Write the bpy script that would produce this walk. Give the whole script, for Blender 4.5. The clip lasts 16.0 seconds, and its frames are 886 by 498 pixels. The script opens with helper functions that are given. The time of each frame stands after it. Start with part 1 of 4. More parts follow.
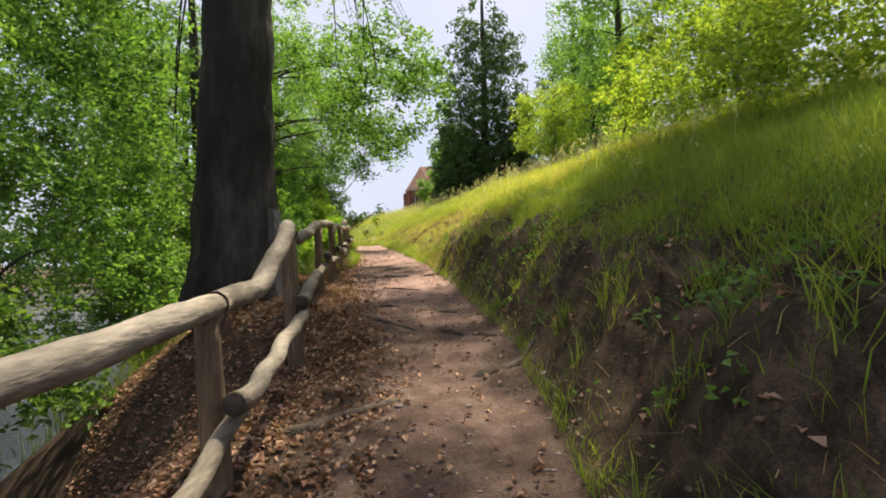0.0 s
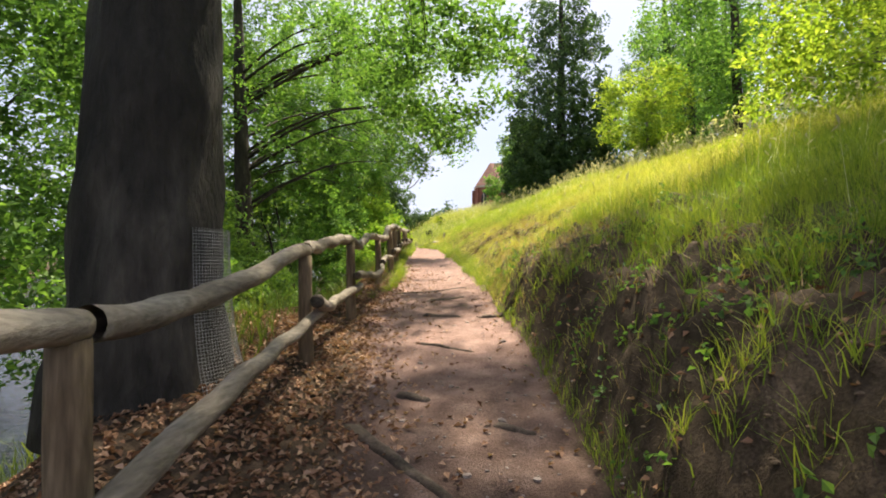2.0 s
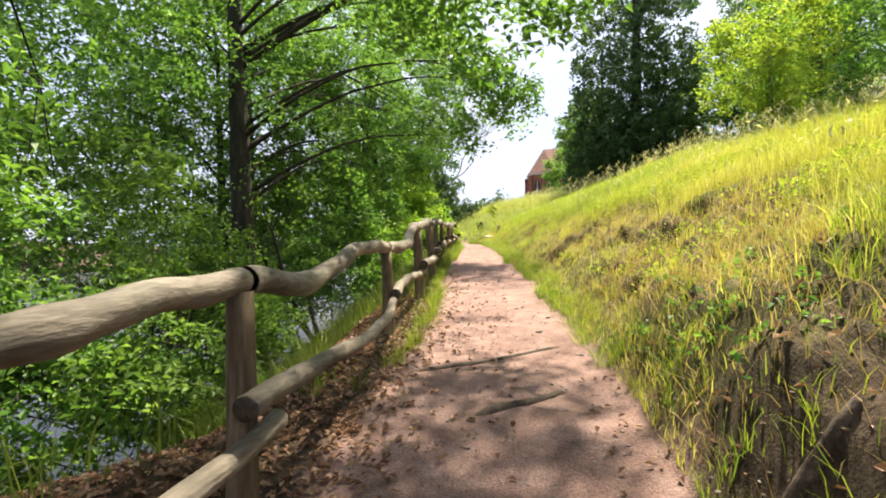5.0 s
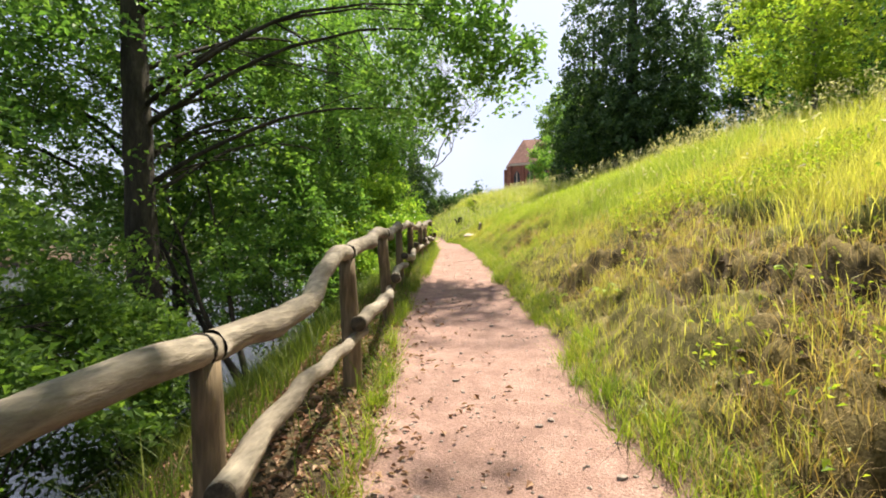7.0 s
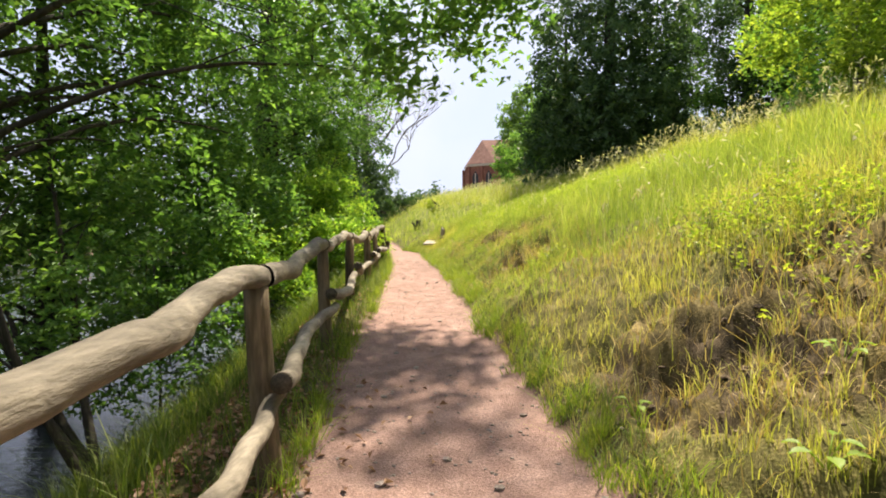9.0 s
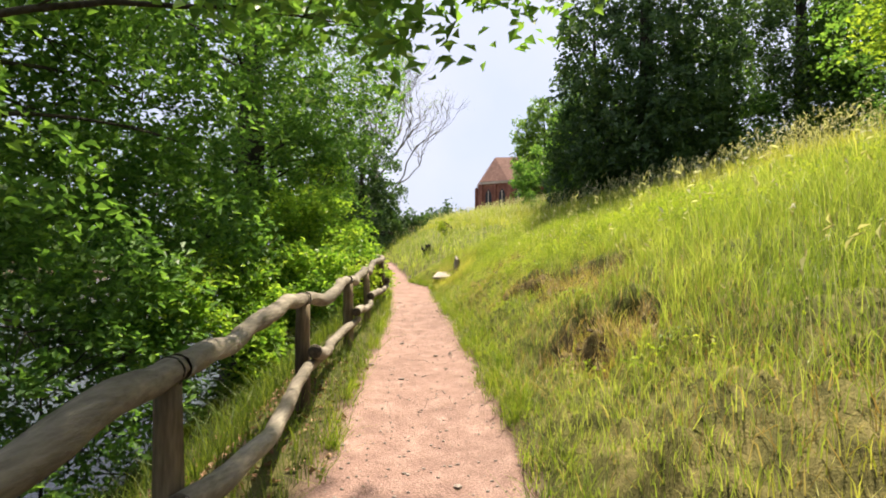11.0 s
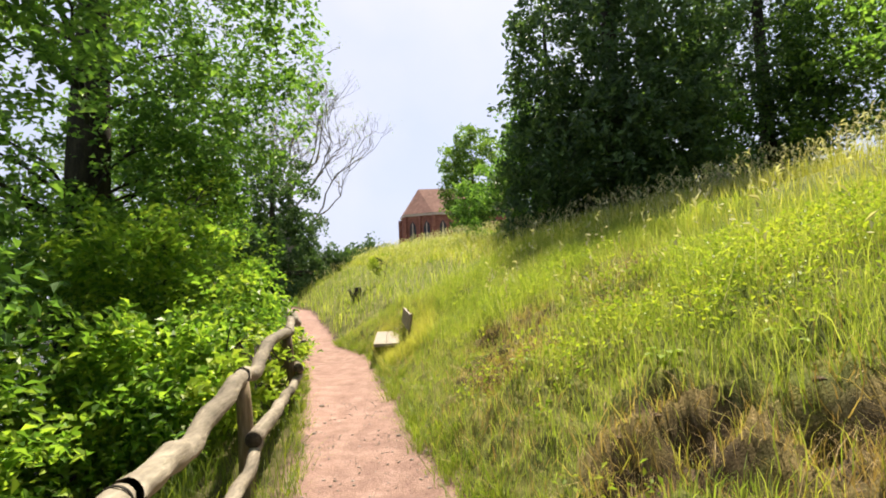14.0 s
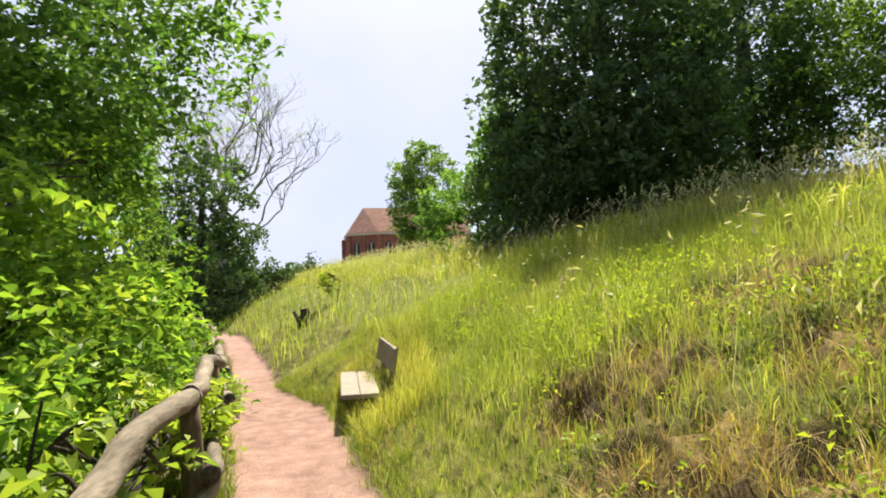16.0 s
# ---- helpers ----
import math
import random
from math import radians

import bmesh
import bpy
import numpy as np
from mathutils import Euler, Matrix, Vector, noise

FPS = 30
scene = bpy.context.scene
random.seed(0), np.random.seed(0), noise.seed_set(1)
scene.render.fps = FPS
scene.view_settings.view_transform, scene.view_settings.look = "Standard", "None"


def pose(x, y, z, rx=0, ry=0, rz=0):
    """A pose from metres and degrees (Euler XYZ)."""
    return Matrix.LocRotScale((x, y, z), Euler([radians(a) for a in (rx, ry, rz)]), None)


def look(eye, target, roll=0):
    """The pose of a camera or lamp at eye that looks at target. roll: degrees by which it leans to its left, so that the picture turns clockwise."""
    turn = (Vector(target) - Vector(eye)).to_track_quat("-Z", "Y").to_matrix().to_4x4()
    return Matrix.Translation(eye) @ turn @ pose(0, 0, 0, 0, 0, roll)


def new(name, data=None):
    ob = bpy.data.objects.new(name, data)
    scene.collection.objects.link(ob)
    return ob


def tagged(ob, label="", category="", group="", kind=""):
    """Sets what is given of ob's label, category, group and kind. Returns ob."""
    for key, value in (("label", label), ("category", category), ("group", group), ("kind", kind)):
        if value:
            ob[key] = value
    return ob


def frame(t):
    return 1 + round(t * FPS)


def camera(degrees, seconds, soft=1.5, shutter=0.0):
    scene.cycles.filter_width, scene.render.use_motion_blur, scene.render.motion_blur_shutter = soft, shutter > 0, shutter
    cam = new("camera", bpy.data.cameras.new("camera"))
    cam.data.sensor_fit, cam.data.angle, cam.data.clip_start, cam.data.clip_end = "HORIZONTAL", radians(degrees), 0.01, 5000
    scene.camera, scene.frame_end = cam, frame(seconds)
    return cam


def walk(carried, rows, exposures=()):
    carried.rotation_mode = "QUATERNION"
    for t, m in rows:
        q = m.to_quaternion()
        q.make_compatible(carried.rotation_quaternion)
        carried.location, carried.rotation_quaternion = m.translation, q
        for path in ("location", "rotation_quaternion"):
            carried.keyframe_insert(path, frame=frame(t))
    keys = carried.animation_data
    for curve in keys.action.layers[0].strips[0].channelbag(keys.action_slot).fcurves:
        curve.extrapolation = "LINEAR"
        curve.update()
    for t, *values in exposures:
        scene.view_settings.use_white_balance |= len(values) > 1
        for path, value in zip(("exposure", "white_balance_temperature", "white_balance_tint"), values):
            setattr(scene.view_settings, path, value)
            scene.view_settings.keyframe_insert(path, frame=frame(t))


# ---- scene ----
cam = camera(79.8, 16.0, soft=1.9)
PATH = [
    (0, (0.376, 0.203, 1.169), (0.317, 2.201, 1.235), -1.9),
    (0.5, (0.431, 0.973, 1.345), (0.263, 2.965, 1.392), -0.5),
    (1, (0.406, 1.738, 1.469), (0.199, 3.727, 1.508), 0.1),
    (1.5, (0.439, 2.504, 1.582), (0.179, 4.486, 1.638), -0.2),
    (2, (0.304, 3.294, 1.681), (-0.011, 5.268, 1.74), -0.3),
    (2.5, (0.230, 4.137, 1.775), (-0.179, 6.094, 1.824), -0.2),
    (3, (0.026, 4.858, 1.853), (-0.471, 6.795, 1.867), -0.3),
    (3.5, (-0.136, 5.651, 1.958), (-0.608, 7.595, 1.961), -0.3),
    (4, (-0.335, 6.41, 2.05), (-0.818, 8.351, 2.076), -0.4),
    (6.3, (-0.964, 10.107, 2.376), (-1.476, 12.04, 2.376), -0.5),
    (6.5, (-1.07, 10.472, 2.47), (-1.555, 12.412, 2.464), -0.7),
    (7, (-1.268, 11.37, 2.571), (-1.69, 13.324, 2.558), -0.4),
    (7.5, (-1.522, 12.187, 2.677), (-1.89, 14.153, 2.653), -0.2),
    (8, (-1.662, 13.01, 2.751), (-1.975, 14.985, 2.713), -0.2),
    (8.2, (-1.717, 13.345, 2.785), (-2.013, 15.322, 2.747), -0.2),
    (8.5, (-1.835, 13.876, 2.832), (-2.097, 15.858, 2.795), 0.1),
    (9, (-1.962, 14.761, 2.888), (-2.223, 16.744, 2.876), 0.0),
    (9.2, (-2.015, 15.06, 2.946), (-2.303, 17.039, 2.946), -0.0),
    (11.3, (-2.561, 18.516, 3.359), (-2.866, 20.492, 3.418), 0.2),
    (11.5, (-2.646, 18.861, 3.344), (-2.946, 20.838, 3.407), 0.1),
    (12, (-2.86, 19.747, 3.434), (-3.14, 21.726, 3.508), -0.4),
    (12.5, (-3.045, 20.569, 3.538), (-3.28, 22.554, 3.612), -0.8),
    (13, (-3.232, 21.384, 3.632), (-3.403, 23.374, 3.726), -1.2),
    (13.5, (-3.395, 22.126, 3.729), (-3.482, 24.119, 3.872), -1.5),
    (14, (-3.61, 22.855, 3.78), (-3.62, 24.847, 3.956), -2.2),
    (14.5, (-3.806, 23.665, 3.824), (-3.743, 25.654, 4.021), -1.8),
    (15, (-3.994, 24.501, 3.848), (-3.87, 26.485, 4.064), -2.3),
    (15.5, (-4.197, 25.266, 3.857), (-4.017, 27.246, 4.079), -2.1),
    (16, (-4.408, 26.023, 3.841), (-4.196, 27.996, 4.093), -2.0),
]
EXPOSURES = [(0.0, 1.24, 6750, 10), (1.5, 1.43, 6700, 10), (2.5, 1.58, 6600, 10), (4.0, 1.70, 6500, 10), (6.5, 1.57, 6500, 10), (8.0, 1.46, 6550, 10), (9.0, 1.46, 6600, 10), (12.0, 1.30, 6650, 10), (16.0, 1.33, 6600, 10)]
walk(cam, [(t, look(eye, target, roll)) for t, eye, target, roll in PATH], EXPOSURES)

# ---- world and sun ----
SUN_TURN, SUN_HIGH = 14.0, 60.0      # degrees to the right of +y, degrees above the horizon
world = bpy.data.worlds.new("sky")
scene.world = world
world.use_nodes = True
wn, wl = world.node_tree.nodes, world.node_tree.links
sky = wn.new("ShaderNodeTexSky")
sky.sky_type, sky.sun_disc = "NISHITA", False
sky.sun_elevation, sky.sun_rotation = radians(SUN_HIGH), radians(SUN_TURN)
sky.dust_density, sky.air_density, sky.ozone_density = 3.0, 1.0, 1.0
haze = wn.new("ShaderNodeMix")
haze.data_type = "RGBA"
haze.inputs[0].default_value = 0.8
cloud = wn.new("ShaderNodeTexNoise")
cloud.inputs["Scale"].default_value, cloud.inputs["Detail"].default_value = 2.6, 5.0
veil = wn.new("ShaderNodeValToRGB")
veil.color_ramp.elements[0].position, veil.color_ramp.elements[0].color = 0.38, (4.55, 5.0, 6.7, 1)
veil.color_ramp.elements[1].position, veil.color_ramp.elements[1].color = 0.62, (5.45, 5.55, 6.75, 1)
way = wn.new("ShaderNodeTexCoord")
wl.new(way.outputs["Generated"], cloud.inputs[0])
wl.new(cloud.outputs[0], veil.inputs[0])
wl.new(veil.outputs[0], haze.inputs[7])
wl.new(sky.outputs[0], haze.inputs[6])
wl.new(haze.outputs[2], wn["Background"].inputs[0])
wn["Background"].inputs[1].default_value = 0.067
sun = new("sun", bpy.data.lights.new("sun", "SUN"))
sun.data.energy, sun.data.angle, sun.data.color = 5.0, radians(1.5), (1.0, 0.90, 0.70)
sun.matrix_world = look((math.sin(radians(SUN_TURN)) * 50, math.cos(radians(SUN_TURN)) * 50, 50 * math.tan(radians(SUN_HIGH))), (0, 0, 0))

# ---- materials ----


def material(name, rough=0.8, metal=0.0):
    m = bpy.data.materials.new(name)
    m.use_nodes = True
    b = m.node_tree.nodes["Principled BSDF"]
    b.inputs["Roughness"].default_value, b.inputs["Metallic"].default_value = rough, metal
    b.inputs["Specular IOR Level"].default_value = 0.3
    return m, m.node_tree.nodes, m.node_tree.links, b


def noise_node(n, l, scale, detail=5.0, stretch=None, rough=0.6):
    t = n.new("ShaderNodeTexNoise")
    t.inputs["Scale"].default_value, t.inputs["Detail"].default_value, t.inputs["Roughness"].default_value = scale, detail, rough
    c = n.new("ShaderNodeTexCoord")
    if stretch:
        k = n.new("ShaderNodeMapping")
        k.inputs["Scale"].default_value = stretch
        l.new(c.outputs["Object"], k.inputs[0])
        l.new(k.outputs[0], t.inputs[0])
    else:
        l.new(c.outputs["Object"], t.inputs[0])
    return t


def ramp_node(n, l, source, *stops):
    r = n.new("ShaderNodeValToRGB")
    while len(r.color_ramp.elements) < len(stops):
        r.color_ramp.elements.new(0.5)
    for e, (p, c) in zip(r.color_ramp.elements, stops):
        e.position, e.color = p, (*c, 1)
    l.new(source, r.inputs[0])
    return r


def mix_node(n, l, a, b, f, kind="MIX"):
    m = n.new("ShaderNodeMix")
    m.data_type, m.blend_type = "RGBA", kind
    for s, v in ((0, f), (6, a), (7, b)):
        if isinstance(v, (int, float)):
            m.inputs[s].default_value = v
        elif isinstance(v, tuple):
            m.inputs[s].default_value = (*v, 1)
        else:
            l.new(v, m.inputs[s])
    return m.outputs[2]


def bump_node(n, l, source, b, strength=0.5, distance=0.02):
    p = n.new("ShaderNodeBump")
    p.inputs["Strength"].default_value, p.inputs["Distance"].default_value = strength, distance
    l.new(source, p.inputs["Height"])
    l.new(p.outputs[0], b.inputs["Normal"])


def rough_stuff(name, dark, mid, light, scale=8.0, fine=60.0, rough=0.85, stretch=None, bump=0.6, distance=0.02):
    m, n, l, b = material(name, rough)
    big, small = noise_node(n, l, scale, 4, stretch), noise_node(n, l, fine, 6, stretch)
    c = ramp_node(n, l, big.outputs[0], (0.3, dark), (0.5, mid), (0.72, light))
    g = ramp_node(n, l, small.outputs[0], (0.3, (0.6, 0.6, 0.6)), (0.7, (1.2, 1.2, 1.2)))
    l.new(mix_node(n, l, c.outputs[0], g.outputs[0], 1.0, "MULTIPLY"), b.inputs["Base Color"])
    bump_node(n, l, small.outputs[0], b, bump, distance)
    return m


def leafy(name, dark, mid, light, glow=0.45, patch=1.2, rough=0.5):
    """Leaves and grass: two tones by place, one by the single leaf, part of the light passing through."""
    m, n, l, b = material(name, rough)
    place = noise_node(n, l, patch, 3)
    geo = n.new("ShaderNodeNewGeometry")
    add = n.new("ShaderNodeMath")
    add.operation = "MULTIPLY_ADD"
    l.new(geo.outputs["Random Per Island"], add.inputs[0])
    add.inputs[1].default_value = 0.55
    half = n.new("ShaderNodeMath")
    half.operation = "MULTIPLY_ADD"
    l.new(place.outputs[0], half.inputs[0])
    half.inputs[1].default_value, half.inputs[2].default_value = 0.9, -0.22
    l.new(half.outputs[0], add.inputs[2])
    c = ramp_node(n, l, add.outputs[0], (0.2, dark), (0.5, mid), (0.85, light))
    l.new(c.outputs[0], b.inputs["Base Color"])
    tr = n.new("ShaderNodeBsdfTranslucent")
    warm = mix_node(n, l, c.outputs[0], (1.22, 1.28, 0.60), 1.0, "MULTIPLY")
    l.new(warm, tr.inputs[0])
    mx = n.new("ShaderNodeMixShader")
    mx.inputs[0].default_value = glow
    l.new(b.outputs[0], mx.inputs[1])
    l.new(tr.outputs[0], mx.inputs[2])
    l.new(mx.outputs[0], n["Material Output"].inputs[0])
    return m


BARK_BEECH = rough_stuff("beech_bark", (0.010, 0.009, 0.008), (0.030, 0.026, 0.021), (0.095, 0.084, 0.068), 2.2, 14, 0.9, (1, 1, 0.3), 1.0, 0.07)
BARK_DARK = rough_stuff("dark_bark", (0.02, 0.018, 0.015), (0.045, 0.038, 0.03), (0.09, 0.075, 0.055), 4, 30, 0.95, (1, 1, 0.25), 1.0, 0.03)
BARK_GREY = rough_stuff("grey_bark", (0.10, 0.095, 0.08), (0.16, 0.15, 0.125), (0.24, 0.22, 0.18), 3, 20, 0.95, (1, 1, 0.4))
RAIL_WOOD = rough_stuff("weathered_pole_wood", (0.085, 0.07, 0.055), (0.205, 0.172, 0.137), (0.36, 0.315, 0.26), 5, 45, 0.8, (1, 0.22, 1), 0.9, 0.012)
POST_WOOD = rough_stuff("damp_post_wood", (0.06, 0.042, 0.026), (0.14, 0.10, 0.06), (0.25, 0.185, 0.12), 5, 40, 0.85, (1, 1, 0.15), 0.8, 0.01)
CUT_WOOD = rough_stuff("cut_pole_end", (0.03, 0.025, 0.02), (0.07, 0.055, 0.04), (0.12, 0.095, 0.07), 20, 90, 0.9)
TIE_WIRE = rough_stuff("rusty_tie_wire", (0.010, 0.008, 0.007), (0.022, 0.017, 0.014), (0.05, 0.035, 0.025), 20, 90, 0.6)
BENCH_WOOD = rough_stuff("bleached_bench_wood", (0.22, 0.185, 0.155), (0.33, 0.285, 0.245), (0.43, 0.385, 0.34), 5, 50, 0.75, (1, 6, 1))
ROOT_WOOD = rough_stuff("bare_root", (0.03, 0.022, 0.017), (0.075, 0.055, 0.042), (0.16, 0.12, 0.09), 9, 50, 0.9)
STONE = rough_stuff("path_stone", (0.16, 0.13, 0.12), (0.27, 0.22, 0.20), (0.42, 0.36, 0.33), 7, 70, 0.9)
BRICK = rough_stuff("old_red_brick", (0.17, 0.068, 0.05), (0.25, 0.10, 0.073), (0.32, 0.15, 0.105), 1.0, 6, 0.9)
ROOF = rough_stuff("red_roof_tiles", (0.13, 0.066, 0.05), (0.19, 0.092, 0.07), (0.25, 0.13, 0.10), 0.9, 5, 0.9)
STUCCO = rough_stuff("pale_stone_band", (0.42, 0.33, 0.27), (0.52, 0.42, 0.35), (0.6, 0.5, 0.42), 2, 9, 0.9)
DARK_GLASS = rough_stuff("dark_church_glass", (0.015, 0.016, 0.018), (0.03, 0.03, 0.034), (0.05, 0.05, 0.055), 2, 9, 0.35)
WIRE = rough_stuff("galvanised_wire", (0.25, 0.25, 0.24), (0.36, 0.36, 0.35), (0.45, 0.45, 0.44), 8, 40, 0.5)
LITTER = leafy("fallen_beech_leaves", (0.084, 0.038, 0.022), (0.240, 0.126, 0.074), (0.480, 0.324, 0.228), 0.12, 2.0, 0.7)
STRAW = leafy("dry_grass", (0.25, 0.16, 0.07), (0.40, 0.28, 0.13), (0.55, 0.43, 0.22), 0.35, 2.0, 0.6)
GRASS = leafy("meadow_grass", (0.21, 0.225, 0.05), (0.41, 0.40, 0.10), (0.64, 0.58, 0.22), 0.5, 0.9, 0.55)
GRASS_GREEN = leafy("green_meadow_grass", (0.14, 0.20, 0.042), (0.28, 0.345, 0.075), (0.50, 0.51, 0.17), 0.5, 0.9, 0.55)
CLOD = rough_stuff("soil_clod", (0.045, 0.031, 0.02), (0.11, 0.077, 0.05), (0.21, 0.15, 0.10), 9, 60, 0.95)
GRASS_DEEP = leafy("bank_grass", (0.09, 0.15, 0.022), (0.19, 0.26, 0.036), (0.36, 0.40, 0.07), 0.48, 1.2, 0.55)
# lake-side grass, its green darkened to stand in for tree shade
VERGE_SHADED = leafy("shaded_verge_grass", (0.05, 0.085, 0.018), (0.11, 0.155, 0.030), (0.23, 0.26, 0.055), 0.45, 1.0, 0.6)
SEEDHEAD = leafy("grass_seed_heads", (0.34, 0.31, 0.21), (0.48, 0.45, 0.32), (0.62, 0.60, 0.46), 0.4, 2.0, 0.7)
HERB = leafy("yellow_green_herbs", (0.13, 0.20, 0.03), (0.26, 0.34, 0.045), (0.44, 0.47, 0.075), 0.5, 1.5, 0.5)
LEAF_BEECH = leafy("beech_leaves", (0.068, 0.142, 0.044), (0.135, 0.262, 0.070), (0.26, 0.41, 0.098), 0.46, 0.5)
LEAF_OLD_BEECH = leafy("old_beech_leaves", (0.055, 0.115, 0.034), (0.112, 0.215, 0.056), (0.21, 0.335, 0.082), 0.52, 0.5)
LEAF_SHADE = leafy("shaded_tree_leaves", (0.055, 0.108, 0.030), (0.115, 0.205, 0.050), (0.23, 0.345, 0.078), 0.48, 0.5)
LEAF_DARK = leafy("dark_tree_needles", (0.036, 0.070, 0.034), (0.066, 0.122, 0.052), (0.125, 0.195, 0.074), 0.35, 0.7)
LEAF_BRIGHT = leafy("bright_young_leaves", (0.13, 0.21, 0.035), (0.26, 0.36, 0.055), (0.44, 0.50, 0.095), 0.5, 0.8)
LEAF_HAZEL = leafy("hazel_bush_leaves", (0.08, 0.165, 0.035), (0.185, 0.325, 0.055), (0.39, 0.50, 0.085), 0.52, 1.0, 0.4)
LEAF_FAR = leafy("far_wood_leaves", (0.035, 0.075, 0.03), (0.06, 0.12, 0.04), (0.11, 0.17, 0.06), 0.3, 0.1)


def ground_material():
    m, n, l, b = material("ground_soil", 0.95)
    b.inputs["Specular IOR Level"].default_value = 0.15

    def zone(name):
        a = n.new("ShaderNodeAttribute")
        a.attribute_name = name
        return a.outputs["Fac"]
    big, mid, small = noise_node(n, l, 0.7, 4), noise_node(n, l, 5, 6), noise_node(n, l, 70, 5)
    sand = ramp_node(n, l, mid.outputs[0], (0.3, (0.235, 0.145, 0.127)), (0.5, (0.30, 0.190, 0.166)), (0.7, (0.385, 0.256, 0.226)))
    # moist brown earth, darkened further with the shade under the beech
    damp_shaded = ramp_node(n, l, mid.outputs[0], (0.3, (0.062, 0.039, 0.031)), (0.5, (0.108, 0.070, 0.057)), (0.7, (0.17, 0.118, 0.098)))
    soil = ramp_node(n, l, mid.outputs[0], (0.3, (0.023, 0.017, 0.011)), (0.5, (0.062, 0.044, 0.029)), (0.7, (0.135, 0.097, 0.067)))
    turf = ramp_node(n, l, mid.outputs[0], (0.3, (0.06, 0.075, 0.018)), (0.5, (0.12, 0.14, 0.032)), (0.7, (0.22, 0.21, 0.06)))
    floor = ramp_node(n, l, mid.outputs[0], (0.3, (0.03, 0.022, 0.014)), (0.5, (0.075, 0.05, 0.034)), (0.7, (0.14, 0.095, 0.065)))
    trail = mix_node(n, l, damp_shaded.outputs[0], sand.outputs[0], zone("dry"))
    c = mix_node(n, l, floor.outputs[0], turf.outputs[0], zone("turf"))
    hay = ramp_node(n, l, mid.outputs[0], (0.3, (0.045, 0.034, 0.014)), (0.5, (0.135, 0.105, 0.042)), (0.7, (0.27, 0.205, 0.095)))
    c = mix_node(n, l, c, soil.outputs[0], zone("cut"))
    c = mix_node(n, l, c, hay.outputs[0], zone("straw"))
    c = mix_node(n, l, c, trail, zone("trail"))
    g = ramp_node(n, l, small.outputs[0], (0.32, (0.55, 0.55, 0.55)), (0.68, (1.25, 1.25, 1.25)))
    c = mix_node(n, l, c, g.outputs[0], 1.0, "MULTIPLY")
    s = ramp_node(n, l, big.outputs[0], (0.35, (0.85, 0.85, 0.85)), (0.65, (1.1, 1.1, 1.1)))
    l.new(mix_node(n, l, c, s.outputs[0], 1.0, "MULTIPLY"), b.inputs["Base Color"])
    bump_node(n, l, small.outputs[0], b, 0.8, 0.02)
    return m


def water_material():
    m, n, l, b = material("lake_water", 0.06)
    b.inputs["Base Color"].default_value = (0.03, 0.04, 0.035, 1)
    b.inputs["Specular IOR Level"].default_value = 0.8
    bump_node(n, l, noise_node(n, l, 2.5, 4, (1, 2.2, 1)).outputs[0], b, 0.5, 0.08)
    return m


GROUND, WATER = ground_material(), water_material()

# ---- mesh helpers ----
rng = np.random.default_rng(7)


def mesh_object(name, v, f, mat, parent=None, label="", smooth=False):
    """One mesh from arrays of points (world) and of faces with equal corners."""
    v, f = np.asarray(v, np.float32), np.asarray(f, np.int32)
    if parent is not None:
        v = v - np.array(parent["base"], np.float32)
    me = bpy.data.meshes.new(name)
    me.vertices.add(len(v))
    me.vertices.foreach_set("co", v.ravel())
    k = f.shape[1]
    me.loops.add(f.size)
    me.loops.foreach_set("vertex_index", f.ravel())
    me.polygons.add(len(f))
    me.polygons.foreach_set("loop_start", np.arange(0, f.size, k, dtype=np.int32))
    me.polygons.foreach_set("use_smooth", np.full(len(f), smooth))
    me.update(calc_edges=True)
    me.materials.append(mat)
    ob = new(name, me)
    if parent is not None:
        ob.parent = parent
    if label:
        ob["label"] = label
    return ob


def part(name, bm, mat, parent, label="", smooth=False):
    me = bpy.data.meshes.new(name)
    if parent is not None:
        bmesh.ops.translate(bm, verts=bm.verts, vec=-Vector(parent["base"]))
    bmesh.ops.recalc_face_normals(bm, faces=bm.faces)
    bm.to_mesh(me)
    bm.free()
    for p in me.polygons:
        p.use_smooth = smooth
    me.materials.append(mat)
    ob = new(name, me)
    if parent is not None:
        ob.parent = parent
        ob["base"] = parent["base"]
    if label:
        ob["label"] = label
    return ob


def thing(name, base, label, category, group="", kind=""):
    e = new(name)
    e.location = base
    e["base"] = [float(a) for a in base]
    e.empty_display_size = 0.2
    return tagged(e, label, category, group, kind)


def hashed(i, j, seed):
    h = np.sin(i * 127.1 + j * 311.7 + seed * 74.7) * 43758.5453
    return h - np.floor(h)


def value_noise(x, y, seed=0):
    i, j = np.floor(x), np.floor(y)
    a, b = x - i, y - j
    a, b = a * a * (3 - 2 * a), b * b * (3 - 2 * b)
    return (hashed(i, j, seed) * (1 - a) + hashed(i + 1, j, seed) * a) * (1 - b) + (hashed(i, j + 1, seed) * (1 - a) + hashed(i + 1, j + 1, seed) * a) * b


def fbm(x, y, seed=0, octaves=4):
    out, amp = 0.0, 0.5
    for o in range(octaves):
        out = out + amp * (value_noise(x, y, seed + o) - 0.5)
        x, y, amp = x * 2.03, y * 2.03, amp * 0.5
    return out


def step(a, b, x):
    t = np.clip((x - a) / (b - a), 0, 1)
    return t * t * (3 - 2 * t)


